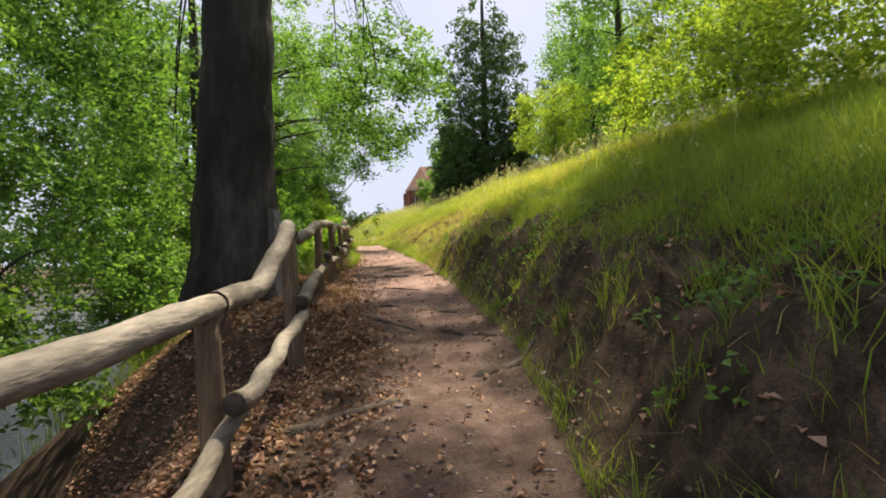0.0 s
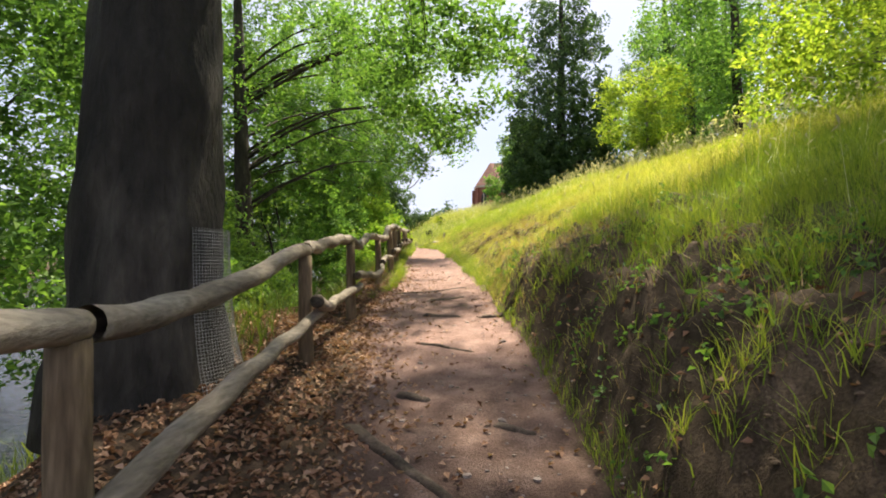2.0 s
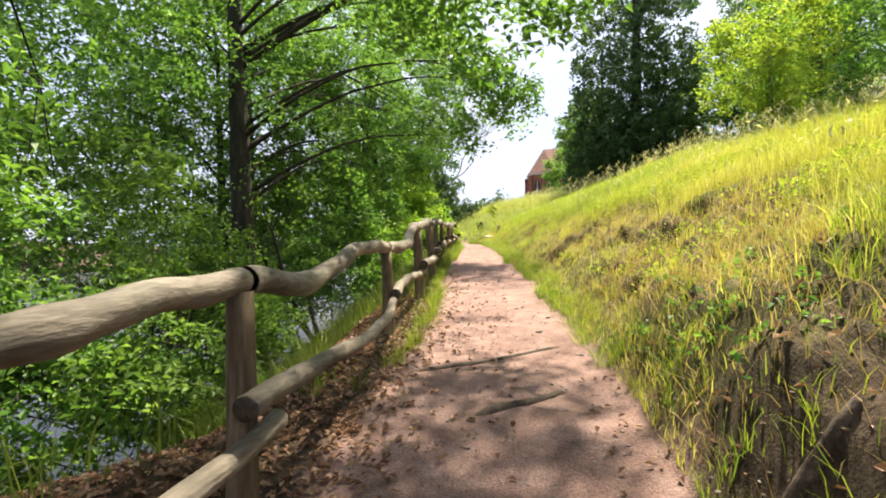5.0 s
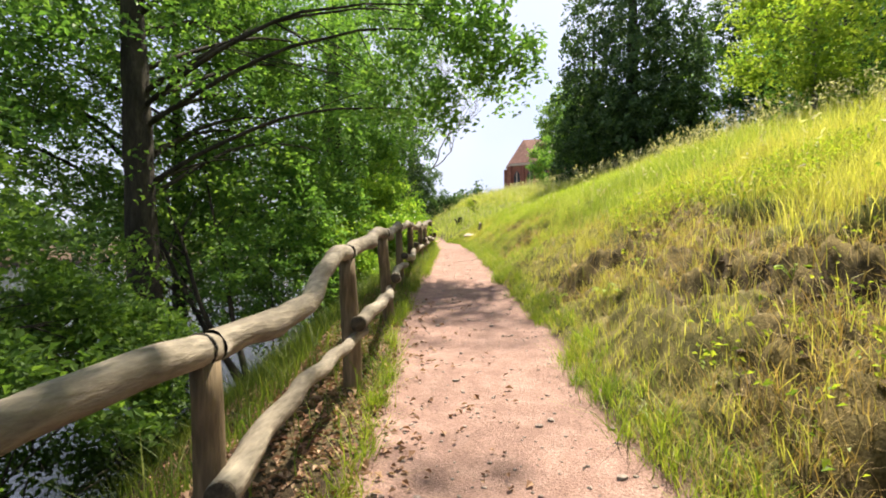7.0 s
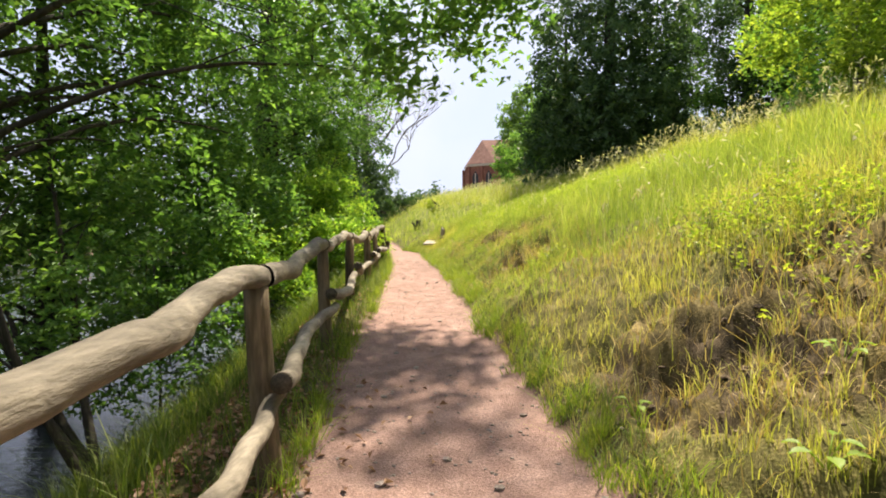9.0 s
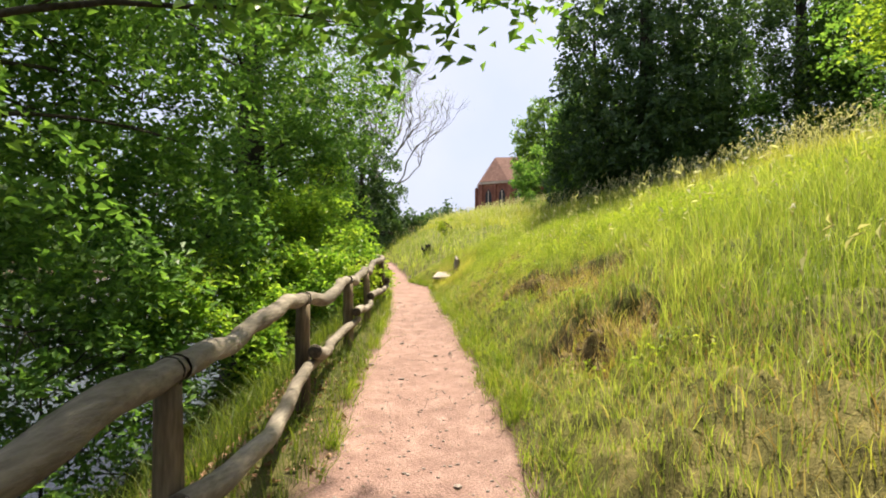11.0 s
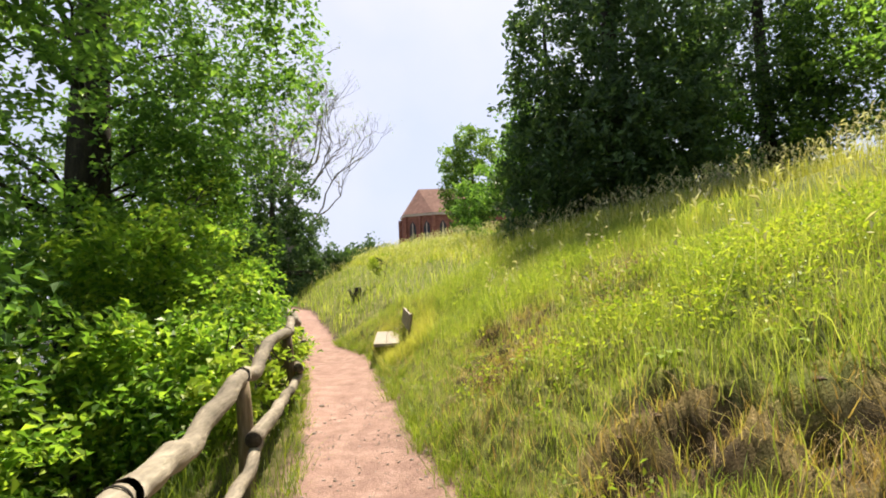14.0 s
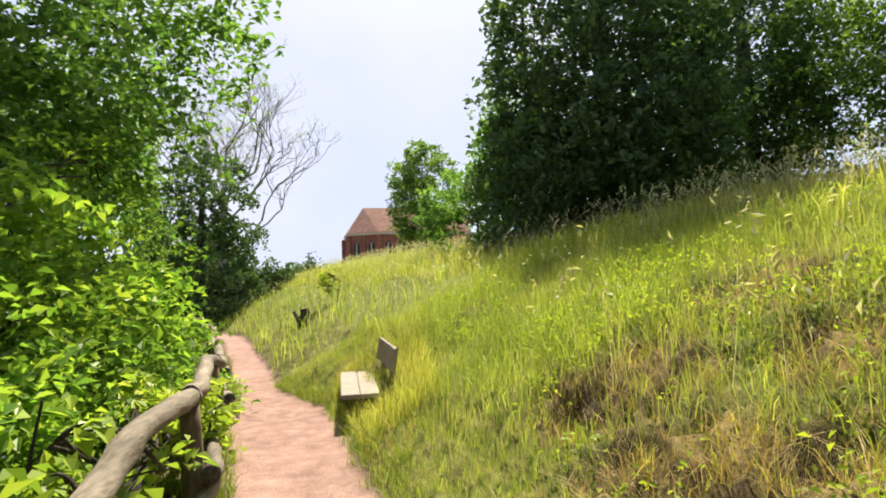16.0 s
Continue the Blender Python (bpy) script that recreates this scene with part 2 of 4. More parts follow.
def tube(pts, radii, sides=10, wobble=0.0, seed=0):
    """Points and quads of a tapered, capped, slightly uneven pole along pts."""
    p = np.asarray(pts, float)
    r = np.broadcast_to(np.asarray(radii, float), len(p))
    t = np.gradient(p, axis=0)
    t /= np.linalg.norm(t, axis=1)[:, None] + 1e-9
    up = np.where(np.abs(t[:, 2:3]) > 0.9, np.array([[1.0, 0, 0]]), np.array([[0, 0, 1.0]]))
    a = np.cross(t, up)
    a /= np.linalg.norm(a, axis=1)[:, None]
    b = np.cross(t, a)
    ang = np.linspace(0, 2 * np.pi, sides, endpoint=False)
    rr = r[:, None] * np.ones(sides)
    if wobble:
        s = np.arange(len(p))[:, None]
        rr = rr * (1 + wobble * 2 * fbm(s * 0.45 + seed * 9.1, np.cos(ang)[None] * 1.3 + np.sin(ang)[None] * 2.1 + 20, seed))
    v = p[:, None] + rr[..., None] * (np.cos(ang)[None, :, None] * a[:, None] + np.sin(ang)[None, :, None] * b[:, None])
    v = np.concatenate([v.reshape(-1, 3), p[:1], p[-1:]])
    f, n = [], len(p)
    k = np.arange(sides)
    k2 = (k + 1) % sides
    for i in range(n - 1):
        f.append(np.stack([i * sides + k, i * sides + k2, (i + 1) * sides + k2, (i + 1) * sides + k], 1))
    f.append(np.stack([np.full(sides, n * sides), k2, k, np.full(sides, n * sides)], 1)[:, [0, 1, 2, 2]])
    f.append(np.stack([np.full(sides, n * sides + 1), (n - 1) * sides + k, (n - 1) * sides + k2, (n - 1) * sides + k2], 1))
    return v, np.concatenate(f)


def joined(pieces):
    vs, fs, o = [], [], 0
    for v, f in pieces:
        vs.append(v)
        fs.append(f + o)
        o += len(v)
    return np.concatenate(vs), np.concatenate(fs)


def tris_of(f):
    """Quads, some of them with a doubled corner, as triangles."""
    t = np.concatenate([f[:, [0, 1, 2]], f[:, [0, 2, 3]]])
    return t[(t[:, 0] != t[:, 1]) & (t[:, 1] != t[:, 2]) & (t[:, 0] != t[:, 2])]


def pole(name, pts, radii, mat, parent=None, sides=10, wobble=0.0, seed=0, label=""):
    v, f = tube(pts, radii, sides, wobble, seed)
    return mesh_object(name, v, tris_of(f), mat, parent, label, True)


# ---- the lie of the land: a path along a lakeside slope ----
PY = [-30, -6, 0, 5, 8, 9.2, 10.3, 11.8, 13, 14.3, 16, 17.6, 18.8, 20.4, 22.5, 26.8, 30.5, 32, 34.2, 35.8, 39, 45.7, 60, 140, 400]
PX = [.7, .5, .38, .2, -.38, -.68, -.96, -1.15, -1.3, -1.56, -1.95, -2.28, -2.57, -2.92, -3.3, -4.18, -5.1, -5.45, -6.08, -6.7, -7.65, -9.85, -17, -40, -90]
HY = [-30, -6, 0, 5, 8, 10, 12.5, 17.6, 22.5, 26.8, 30.5, 32.5, 39, 45, 60, 140, 400]
PZ = [-2, -.8, -.13, .41, .76, 1.02, 1.27, 1.65, 2.06, 2.36, 2.5, 2.56, 2.85, 3.3, 3.8, 4, 4]
WY, WW = [0, 4, 6, 9.5, 11, 13.2, 16, 17.5, 19, 20.5, 24, 28, 31, 32.2, 33.6, 35.2, 39, 60], [.6, .62, .7, .86, .85, .8, .77, .86, .76, .7, .62, .56, .54, .6, .7, .38, .33, .36]
LAKE = -1.2


def centre(y):
    return np.interp(y, PY, PX)


def path_z(y):
    k = np.interp(y, HY, PZ)
    return 0.5 * k + 0.25 * (np.interp(y - 1.2, HY, PZ) + np.interp(y + 1.2, HY, PZ))


def half_width(y):
    return np.interp(y, WY, WW) + 0.12 * fbm(y * 0.9, y * 0 + 3.3, 5, 3)


PATCHES = [(13.6, 1.0, 1.1), (14.9, 1.7, 1.0), (16.9, 1.5, 0.9), (18.3, 1.7, 0.7), (22.9, 1.0, 0.55), (24.6, 1.3, 0.75), (25.8, 0.9, 0.45), (28.6, 2.3, 0.6), (30.0, 2.9, 0.6), (11.8, 0.9, 0.9), (28.4, 1.0, 0.6), (29.5, 1.5, 0.6), (18.1, 1.0, 0.8), (15.8, 1.4, 0.7)]


def bald(x, y, d):
    """1 where the bank's soil lies bare: the cut beside the first stretch, patches later on."""
    n = fbm(x * 0.9, y * 0.9, 53)
    out = (1 - step(10.0, 12.5, y)) * (1 - step(1.2, 2.0, d + 1.8 * n))
    for a, b, r in PATCHES:
        k = np.sqrt(((y - a) / 1.15) ** 2 + (d - b) ** 2) / r + 1.3 * fbm(x * 1.7, y * 1.7, 54)
        out = np.maximum(out, 1 - step(0.65, 1.05, k))
    return out * step(0.0, 0.15, d)


def land(x, y):
    x, y = np.asarray(x, float), np.asarray(y, float)
    c, w, base = centre(y), half_width(y), path_z(y)
    u = x - c
    d, e = np.maximum(u - w, 0), np.maximum(-u - w, 0)
    high = 4.9 - 1.1 * np.clip((y - 34) / 14, 0, 1) + np.clip(y - 40, 0, 100) * 0.055
    cut = 0.52 * (1 - step(11, 14.5, y)) + 0.20 * step(13, 15, y) * (1 - step(20, 22, y)) + 0.22 * step(22, 23.5, y) * (1 - step(27, 29, y))
    reach = step(0.0, 0.55 + 0.5 * fbm(y * 0.8, y * 0, 9) + 0.35 * step(13, 15, y), d)
    z = base + high * (1 - np.exp(-d / 8)) + cut * reach * np.exp(-d / 5)
    # clods and hollows of the bank
    clod = step(0.05, 0.4, d) * (1 - step(1.6, 3.2, d)) * (1 - 0.35 * step(11, 14, y))
    z = z + clod * (0.46 * fbm(x * 2.1, y * 2.1, 11, 5) + 0.34 * np.abs(fbm(x * 8.5, y * 3.6, 12, 4)) + 0.10 * fbm(x * 15, y * 8, 13, 3))
    late = step(11, 13, y) * bald(x, y, d)
    z = z - late * (0.04 + 0.95 * np.abs(fbm(x * 2.6, y * 2.6, 15, 3)) - 0.30 * np.abs(fbm(x * 6.5, y * 6.5, 16, 3)))
    z = z + step(1, 4, d) * 0.5 * fbm(x * 0.35, y * 0.35, 21, 4)
    # lake side: a shoulder, then the bank down to the water
    mound = step(4.5, 6.5, y) * (1 - step(8.5, 11, y))
    brink = 0.62 + 0.95 * mound
    z = z + 0.24 * mound * step(0.15, 0.9, e)
    fall = np.maximum(e - brink, 0)
    z = z - 0.72 * fall * step(0, 0.5, fall)
    z = np.where(e > 0, np.maximum(z, -2.6), z)
    shore = step(70, 95, -u) * 5 + step(95, 160, -u) * 6
    z = z + np.where(u < 0, shore, 0)
    z = z + step(0.0, 0.4, e) * 0.16 * fbm(x * 1.6, y * 1.6, 31, 4)
    # worn tread
    tread = 1 - step(-0.25, 0.1, np.abs(u) - w)
    z = z + tread * (0.05 * fbm(x * 1.4, y * 1.4, 41, 3) - 0.03 * (1 - (u / (w + 0.2)) ** 2) + 0.05 * fbm(x * 1.2, y * 3.0, 43, 3) * (1 - step(11, 15, y)))
    return z


def steps(*spans):
    out = []
    for a, b, s in spans:
        out.append(np.arange(a, b - 1e-6, s))
    return np.concatenate(out)


def ground_sheet():
    ys = steps((-300, -60, 40), (-60, -12, 6), (-12, -2, 0.6), (-2, 30, 0.075), (30, 42, 0.1), (42, 70, 0.8), (70, 160, 4), (160, 460, 30), (460, 2600, 300))
    us = steps((-2000, -200, 300), (-200, -20, 6), (-20, -6, 0.8), (-6, -2.2, 0.16), (-2.2, 0.4, 0.055), (0.4, 2.3, 0.032), (2.3, 3.2, 0.055), (3.2, 8, 0.2), (8, 24, 1.0), (24, 80, 6), (80, 200, 30), (200, 2100, 300))
    yy, uu = np.meshgrid(ys, us, indexing="ij")
    xx = uu + centre(yy)
    zz = land(xx, yy)
    v = np.stack([xx, yy, zz], -1).reshape(-1, 3)
    n, m = len(ys), len(us)
    i = (np.arange(n - 1)[:, None] * m + np.arange(m - 1)[None]).ravel()
    ob = mesh_object("ground", v, np.stack([i, i + 1, i + m + 1, i + m], 1), GROUND, None, "", True)
    w = half_width(yy)
    edge = 0.25 * fbm(xx * 3, yy * 3, 51, 4)
    d, e = uu - w, -uu - w
    trail = (1 - step(-0.06, 0.12, d + edge)) * (1 - step(-0.05, 0.22, e + edge))
    # low on the first stretch, where the path colour carries painted tree shade
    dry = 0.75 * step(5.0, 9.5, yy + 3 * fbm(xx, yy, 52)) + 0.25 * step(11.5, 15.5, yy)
    cut = bald(xx, yy, np.maximum(d, 0))
    tufty = step(10.5, 13, yy) * (1 - 0.7 * step(20, 23, yy)) * step(0.05, 0.3, d) * (1 - step(1.2, 2.4, d + 2.0 * fbm(xx * 0.7, yy * 0.7, 57)))
    # bare dark soil in the dug hollows also paints in their shade
    hollow = step(0.05, 0.12, np.abs(fbm(xx * 2.6, yy * 2.6, 15, 3)))
    straw = np.maximum(cut * step(11.0, 13.5, yy) * (1 - 0.85 * hollow), 0.7 * tufty * (1 - cut))
    turf = np.maximum(step(0.0, 0.3, d), 0.45 * step(13, 17, yy) * step(0.0, 0.3, e) * (1 - step(1.0, 2.5, e)))
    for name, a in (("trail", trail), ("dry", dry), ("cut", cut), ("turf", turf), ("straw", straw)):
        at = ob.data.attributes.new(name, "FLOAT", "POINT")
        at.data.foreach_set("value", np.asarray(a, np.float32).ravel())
    tagged(ob, "earthen lakeside slope with a worn reddish dirt path", "ground", kind="structure")


ground_sheet()
lv = np.array([[-1500, -400, LAKE], [-3.0, -400, LAKE], [-3.0, -20, LAKE], [-4, 60, LAKE], [-60, 900, LAKE], [-1500, 900, LAKE]], float)
lake = mesh_object("lake_water", lv, np.array([[0, 1, 2, 5], [2, 3, 4, 5]]), WATER)
tagged(lake, "calm grey lake glimpsed between the bank trees", "lake", kind="structure")

# ---- pole fence beside the path ----
POSTS = [(-.45, -2.6, -.1), (-.58, 0.0, .72), (-.77, 2.6, 1.02), (-1.08, 4.72, 1.50), (-1.63, 7.68, 1.81), (-1.97, 9.85, 2.02), (-2.52, 13.05, 2.20), (-2.85, 15.2, 2.52), (-3.30, 17.42, 2.72), (-3.89, 19.99, 2.90),
         (-4.38, 22.42, 3.03), (-4.77, 24.72, 3.12), (-5.22, 26.98, 3.22), (-5.62, 29.5, 3.40), (-6.25, 32.0, 3.46), (-7.05, 34.6, 3.52), (-7.95, 37.3, 3.62), (-8.9, 40.0, 3.78), (-9.95, 42.5, 3.98), (-11.1, 45.0, 4.15)]
# how far each top rail rises late (swing) and sags
SWING = {2: 0.09, 3: 0.05, 4: 0.0, 5: 0.06, 6: 0.05, 7: 0.02, 8: 0.03, 9: 0.03, 10: 0.03, 11: 0.03, 12: 0.05}
SAG = {2: 0.0, 3: -0.06, 4: 0.0, 5: -0.03, 6: -0.05, 8: -0.03, 9: -0.03}


def ring_tie(name, at, way, radius, parent):
    """Two turns of dark wire round a rail."""
    way = way / np.linalg.norm(way)
    a = np.cross(way, [0, 0, 1.0])
    a /= np.linalg.norm(a)
    b = np.cross(way, a)
    an = np.linspace(0, 4 * np.pi, 49)
    pts = at + radius * (np.cos(an)[:, None] * a + np.sin(an)[:, None] * b) + way * (0.012 * an / 12)[:, None]
    return pole(name, pts, 0.003, TIE_WIRE, parent, 6)


def build_fence():
    base = (POSTS[6][0], POSTS[6][1], float(land(POSTS[6][0], POSTS[6][1])))
    fence = thing("pole_fence", base, "rustic fence of weathered, crooked wooden poles on round posts", "fence")
    r = random.Random(4)
    up = np.array([0, 0, 1.0])
    tops = [np.array(p) for p in POSTS]
    for k, (x, y, z) in enumerate(POSTS):
        g = float(land(x, y))
        lean = r.uniform(0.02, 0.07)
        pts = [(x + lean * (1 - s) + 0.015 * math.sin(3 * s + k), y, g - 0.25 + (z - 0.045 - g + 0.25) * s) for s in np.linspace(0, 1, 9)]
        pole("post", pts, np.linspace(0.072, 0.058, 9) * r.uniform(0.92, 1.1), POST_WOOD, fence, 14, 0.14, k)
    s = np.linspace(-0.025, 1.02, 40)
    ease = np.clip(np.minimum(s, 1 - s) * 6, 0, 1)
    for k in range(len(tops) - 1):
        a, b = tops[k], tops[k + 1]
        way = (b - a) / np.linalg.norm(b - a)
        side = np.array([way[1], -way[0], 0.0])
        sag, swing = SAG.get(k, r.uniform(-0.04, 0.02)), SWING.get(k, r.uniform(0.02, 0.06))
        bow, ph, knot = r.uniform(-0.07, 0.07), r.uniform(0, 6), r.uniform(0.25, 0.7)
        off = sag * np.sin(np.pi * s) - swing * np.sin(2 * np.pi * s ** 1.25) + ease * (0.018 * np.sin(9 * s + ph) + 0.008 * np.sin(23 * s + ph * 2))
        out = bow * np.sin(np.pi * s) + ease * (0.026 * np.sin(7 * s + ph * 2) + 0.008 * np.sin(19 * s + ph))
        pts = a + (b - a) * s[:, None] + up * off[:, None] + side * out[:, None]
        rad = np.linspace(0.063, 0.058, 40) * r.uniform(0.96, 1.04) * (1 + 0.14 * np.exp(-((s - knot) / 0.04) ** 2) + 0.08 * np.exp(-((s - knot - 0.3) / 0.03) ** 2))
        rad[0], rad[-1] = rad[0] * 0.96, rad[-1] * 0.94
        rail = pole("top_rail", pts, rad, RAIL_WOOD, fence, 18, 0.16, k + 30)
        rail["base"] = fence["base"]
        if k in (5, 6, 8, 9, 10, 11, 12):
            ring_tie("wire_tie", pts[38], b - a, rad[38] * 1.05, rail)
    s = np.linspace(-0.06, 1.06, 36)
    for k in range(len(tops) - 1):
        a, b = tops[k].copy(), tops[k + 1].copy()
        for p in (a, b):
            p[2] = 0.5 * p[2] + 0.5 * float(land(p[0], p[1])) - 0.02
        way = (b - a) / np.linalg.norm(b - a)
        side = np.array([way[1], -way[0], 0.0])
        a, b = a + side * 0.13 + up * 0.045, b + side * 0.10 - up * 0.07
        sag, bow, ph = r.uniform(-0.11, -0.01), r.uniform(-0.06, 0.06), r.uniform(0, 6)
        off = sag * np.sin(np.pi * s) + 0.03 * np.sin(6 * s + ph) + 0.008 * np.sin(21 * s + ph)
        out = bow * np.sin(np.pi * s) + 0.02 * np.sin(7 * s + ph * 2) + 0.006 * np.sin(25 * s)
        pts = a + (b - a) * s[:, None] + up * off[:, None] + side * out[:, None]
        rad = np.linspace(0.058, 0.044, 36) * r.uniform(0.9, 1.1)
        rail = pole("lower_rail", pts, rad, RAIL_WOOD, fence, 14, 0.16, k + 60)
        rail["base"] = fence["base"]
        d = (pts[0] - pts[1]) / np.linalg.norm(pts[0] - pts[1])
        pole("cut_end", [pts[0] - d * 0.012, pts[0] + d * 0.006], [rad[0] * 1.04, rad[0] * 0.98], CUT_WOOD, rail, 14, 0.0, 0, "dark sawn end of the rail")


build_fence()

# ---- leaves, grass and trees ----


def unit(a):
    return a / (np.linalg.norm(a, axis=1)[:, None] + 1e-9)


def leaf_cloud(p, normal, size, slim=0.55, fold=0.18):
    """A pointed, folded leaf of two triangles at each point."""
    n = len(p)
    nrm = unit(normal)
    a = unit(np.cross(nrm, rng.normal(size=(n, 3))))
    b = np.cross(nrm, a)
    s = size[:, None]
    v = np.stack([p - a * s * 0.5, p + b * s * slim * 0.5 + nrm * s * fold, p + a * s * 0.5 - nrm * s * 0.1, p - b * s * slim * 0.5 + nrm * s * fold], 1).reshape(-1, 3)
    i = np.arange(n)[:, None] * 4
    return v, np.concatenate([i + [0, 1, 2], i + [0, 2, 3]])


def sprays(centres, radius, count, size, droop=0.35, thick=0.18):
    """Flat leafy sprays round the centres: points, normals and sizes of their leaves."""
    m = len(centres)
    tilt = unit(np.stack([rng.normal(0, droop, m), rng.normal(0, droop, m), np.ones(m)], 1))
    ax = unit(np.cross(tilt, rng.normal(size=(m, 3))))
    ay = np.cross(tilt, ax)
    k = np.repeat(np.arange(m), count)
    n = len(k)
    rad = radius * rng.uniform(0.55, 1.35, m)[k]
    q, th = np.sqrt(rng.uniform(0, 1, n)), rng.uniform(0, 2 * np.pi, n)
    p = centres[k] + (ax[k] * (q * np.cos(th) * rad)[:, None] + ay[k] * (q * np.sin(th) * rad * 0.62)[:, None] + tilt[k] * rng.normal(0, thick, n)[:, None] * radius)
    p[:, 2] -= 0.28 * rad * q ** 2
    return p, tilt[k] + rng.normal(0, 0.45, (n, 3)), size * rng.uniform(0.65, 1.3, n)


def in_blob(c, r, n, hollow=0.35, gap=0.46, seed=1, freq=0.55):
    """Points in an uneven ellipsoid with gaps between its boughs."""
    out = []
    while sum(map(len, out)) < n:
        q = unit(rng.normal(size=(n * 3, 3))) * (rng.uniform(hollow ** 3, 1, n * 3) ** (1 / 3))[:, None]
        lump = 1 + 0.5 * fbm(q[:, 0] * 2.2 + seed, q[:, 1] * 2.2 + q[:, 2] * 1.9, seed, 3)
        p = np.array(c) + q * lump[:, None] * np.array(r)
        g = value_noise(p[:, 0] * freq + 0.37 * p[:, 2], p[:, 1] * freq + p[:, 2] * freq * 1.4, seed)
        out.append(p[g > gap])
    return np.concatenate(out)[:n]


def limb_path(a, b, rise, r, n=9):
    a, b = np.array(a, float), np.array(b, float)
    s = np.linspace(0, 1, n)
    j = np.cumsum(np.array([[r.gauss(0, 0.035), r.gauss(0, 0.035), r.gauss(0, 0.02)] for _ in s]), 0) * np.linalg.norm(b - a) * 0.35
    return a + (b - a) * s[:, None] + np.array([0, 0, 1.0]) * (rise * np.sin(np.pi * s))[:, None] + j * s[:, None] * (1 - s[:, None] * 0.3)


def build_tree(name, base, lean, height, radius, blobs, leaf_mat, bark, label, size=0.11, count=34, spray=0.55, limbs=10, flare=1.35, seed=1, category="tree", droop=0.35, bare_to=0.25, trunk=True, limb_max=0.09, hollow=0.35, gap=0.42):
    """blobs: (centre, radii, sprays)."""
    r = random.Random(seed)
    z0 = float(land(base[0], base[1]))
    t = thing(name, (base[0], base[1], z0), label, category)
    s = np.linspace(0, 1, 16)
    spine = np.array([[base[0] + lean[0] * q + 0.10 * math.sin(2.2 * q + seed) * q, base[1] + lean[1] * q, z0 - 0.3 + (height + 0.3) * q] for q in s])
    if trunk:
        rad = radius * (1 - 0.72 * s ** 1.2) + radius * (flare - 1) * np.exp(-s * height / 0.5)
        fine = np.linspace(0, 1, 60)
        sp = np.stack([np.interp(fine, s, spine[:, k]) for k in range(3)], 1)
        pole("trunk", sp, np.interp(fine, s, rad), bark, t, 28 if radius > 0.3 else 14, 0.16, seed)
    tips = []
    for c, br, n in blobs:
        cs = in_blob(c, br, n, hollow, gap, seed=seed + len(tips))
        tips.append(cs)
        for k in range(max(2, limbs // len(blobs))):
            end = cs[r.randrange(len(cs))]
            q = min(0.97, max(bare_to, (end[2] - 0.25 * np.linalg.norm(end[:2] - spine[0, :2]) - z0) / height))
            start = np.array([np.interp(q, s, spine[:, j]) for j in range(3)])
            length = np.linalg.norm(end - start)
            p = limb_path(start, end, 0.12 * length, r, 12)
            pieces = [tube(p, np.linspace(min(radius * 0.3, 0.011 * length + 0.012, limb_max), 0.006, 12), 7)]
            for w in range(5):
                o = p[r.randrange(3, 11)]
                near = cs[np.argsort(np.linalg.norm(cs - o, axis=1))[r.randrange(0, min(8, len(cs)))]]
                pieces.append(tube(limb_path(o, near, 0.05, r, 6), np.linspace(0.014, 0.004, 6), 5))
            v, f = joined(pieces)
            mesh_object("limb", v, tris_of(f), bark, t, "", True)
    p, nrm, sz = sprays(np.concatenate(tips), spray, count, size, droop)
    v, f = leaf_cloud(p, nrm, sz)
    mesh_object("crown", v, f, leaf_mat, t)
    return t


# blobs at z 9.5 and 10.0: unseen foliage added to shade path and bank
build_tree("beech_tree", (-2.43, 6.75), (0.3, 0.2), 13, 0.50,
           [((-4.2, 8.5, 10.0), (6.0, 7.5, 3.2), 480), ((-7.0, 7.8, 3.8), (2.6, 5.2, 4.6), 900), ((-1.5, 13.4, 5.8), (1.9, 1.6, 1.5), 130), ((1.6, 8.8, 9.5), (3.6, 5.4, 1.4), 480), ((0.2, 2.2, 10.0), (5.0, 5.0, 1.4), 200), ((-6.4, 3.4, 1.8), (2.0, 2.8, 3.0), 320)],
           LEAF_OLD_BEECH, BARK_BEECH, "old beech with a dark smooth trunk wrapped in wire mesh", size=0.125, count=36, spray=0.5, limbs=18, seed=3, limb_max=0.05, bare_to=0.72)
# blobs at z 9.6 and 9.4 are added overhead to shade path and verge
build_tree("slender_tree", (-9.35, 20.7), (-0.7, 0.0), 15, 0.37,
           [((-9.6, 21.0, 11.4), (4.4, 5.4, 6.2), 640), ((-8.6, 25.0, 4.6), (1.9, 3.4, 3.0), 280), ((-8.9, 27.5, 8.6), (2.4, 2.8, 3.6), 260), ((-2.4, 21.0, 9.6), (2.4, 3.8, 0.8), 80), ((-3.4, 21.9, 6.4), (1.7, 1.7, 1.4), 130), ((-4.6, 21.5, 9.4), (1.6, 4.0, 1.0), 120)],
           LEAF_BEECH, BARK_DARK, "slender dark-stemmed tree on the lake bank", size=0.15, count=30, spray=0.55, limbs=26, seed=5, limb_max=0.06)
build_tree("bank_tree", (-13.5, 15.0), (0, 0), 12, 0.24,
           [((-12.5, 15.0, 6.0), (4.0, 6.0, 7.0), 620)],
           LEAF_BEECH, BARK_DARK, "leafy tree standing low on the lake bank", size=0.17, count=28, spray=0.62, limbs=18, seed=7, limb_max=0.06)
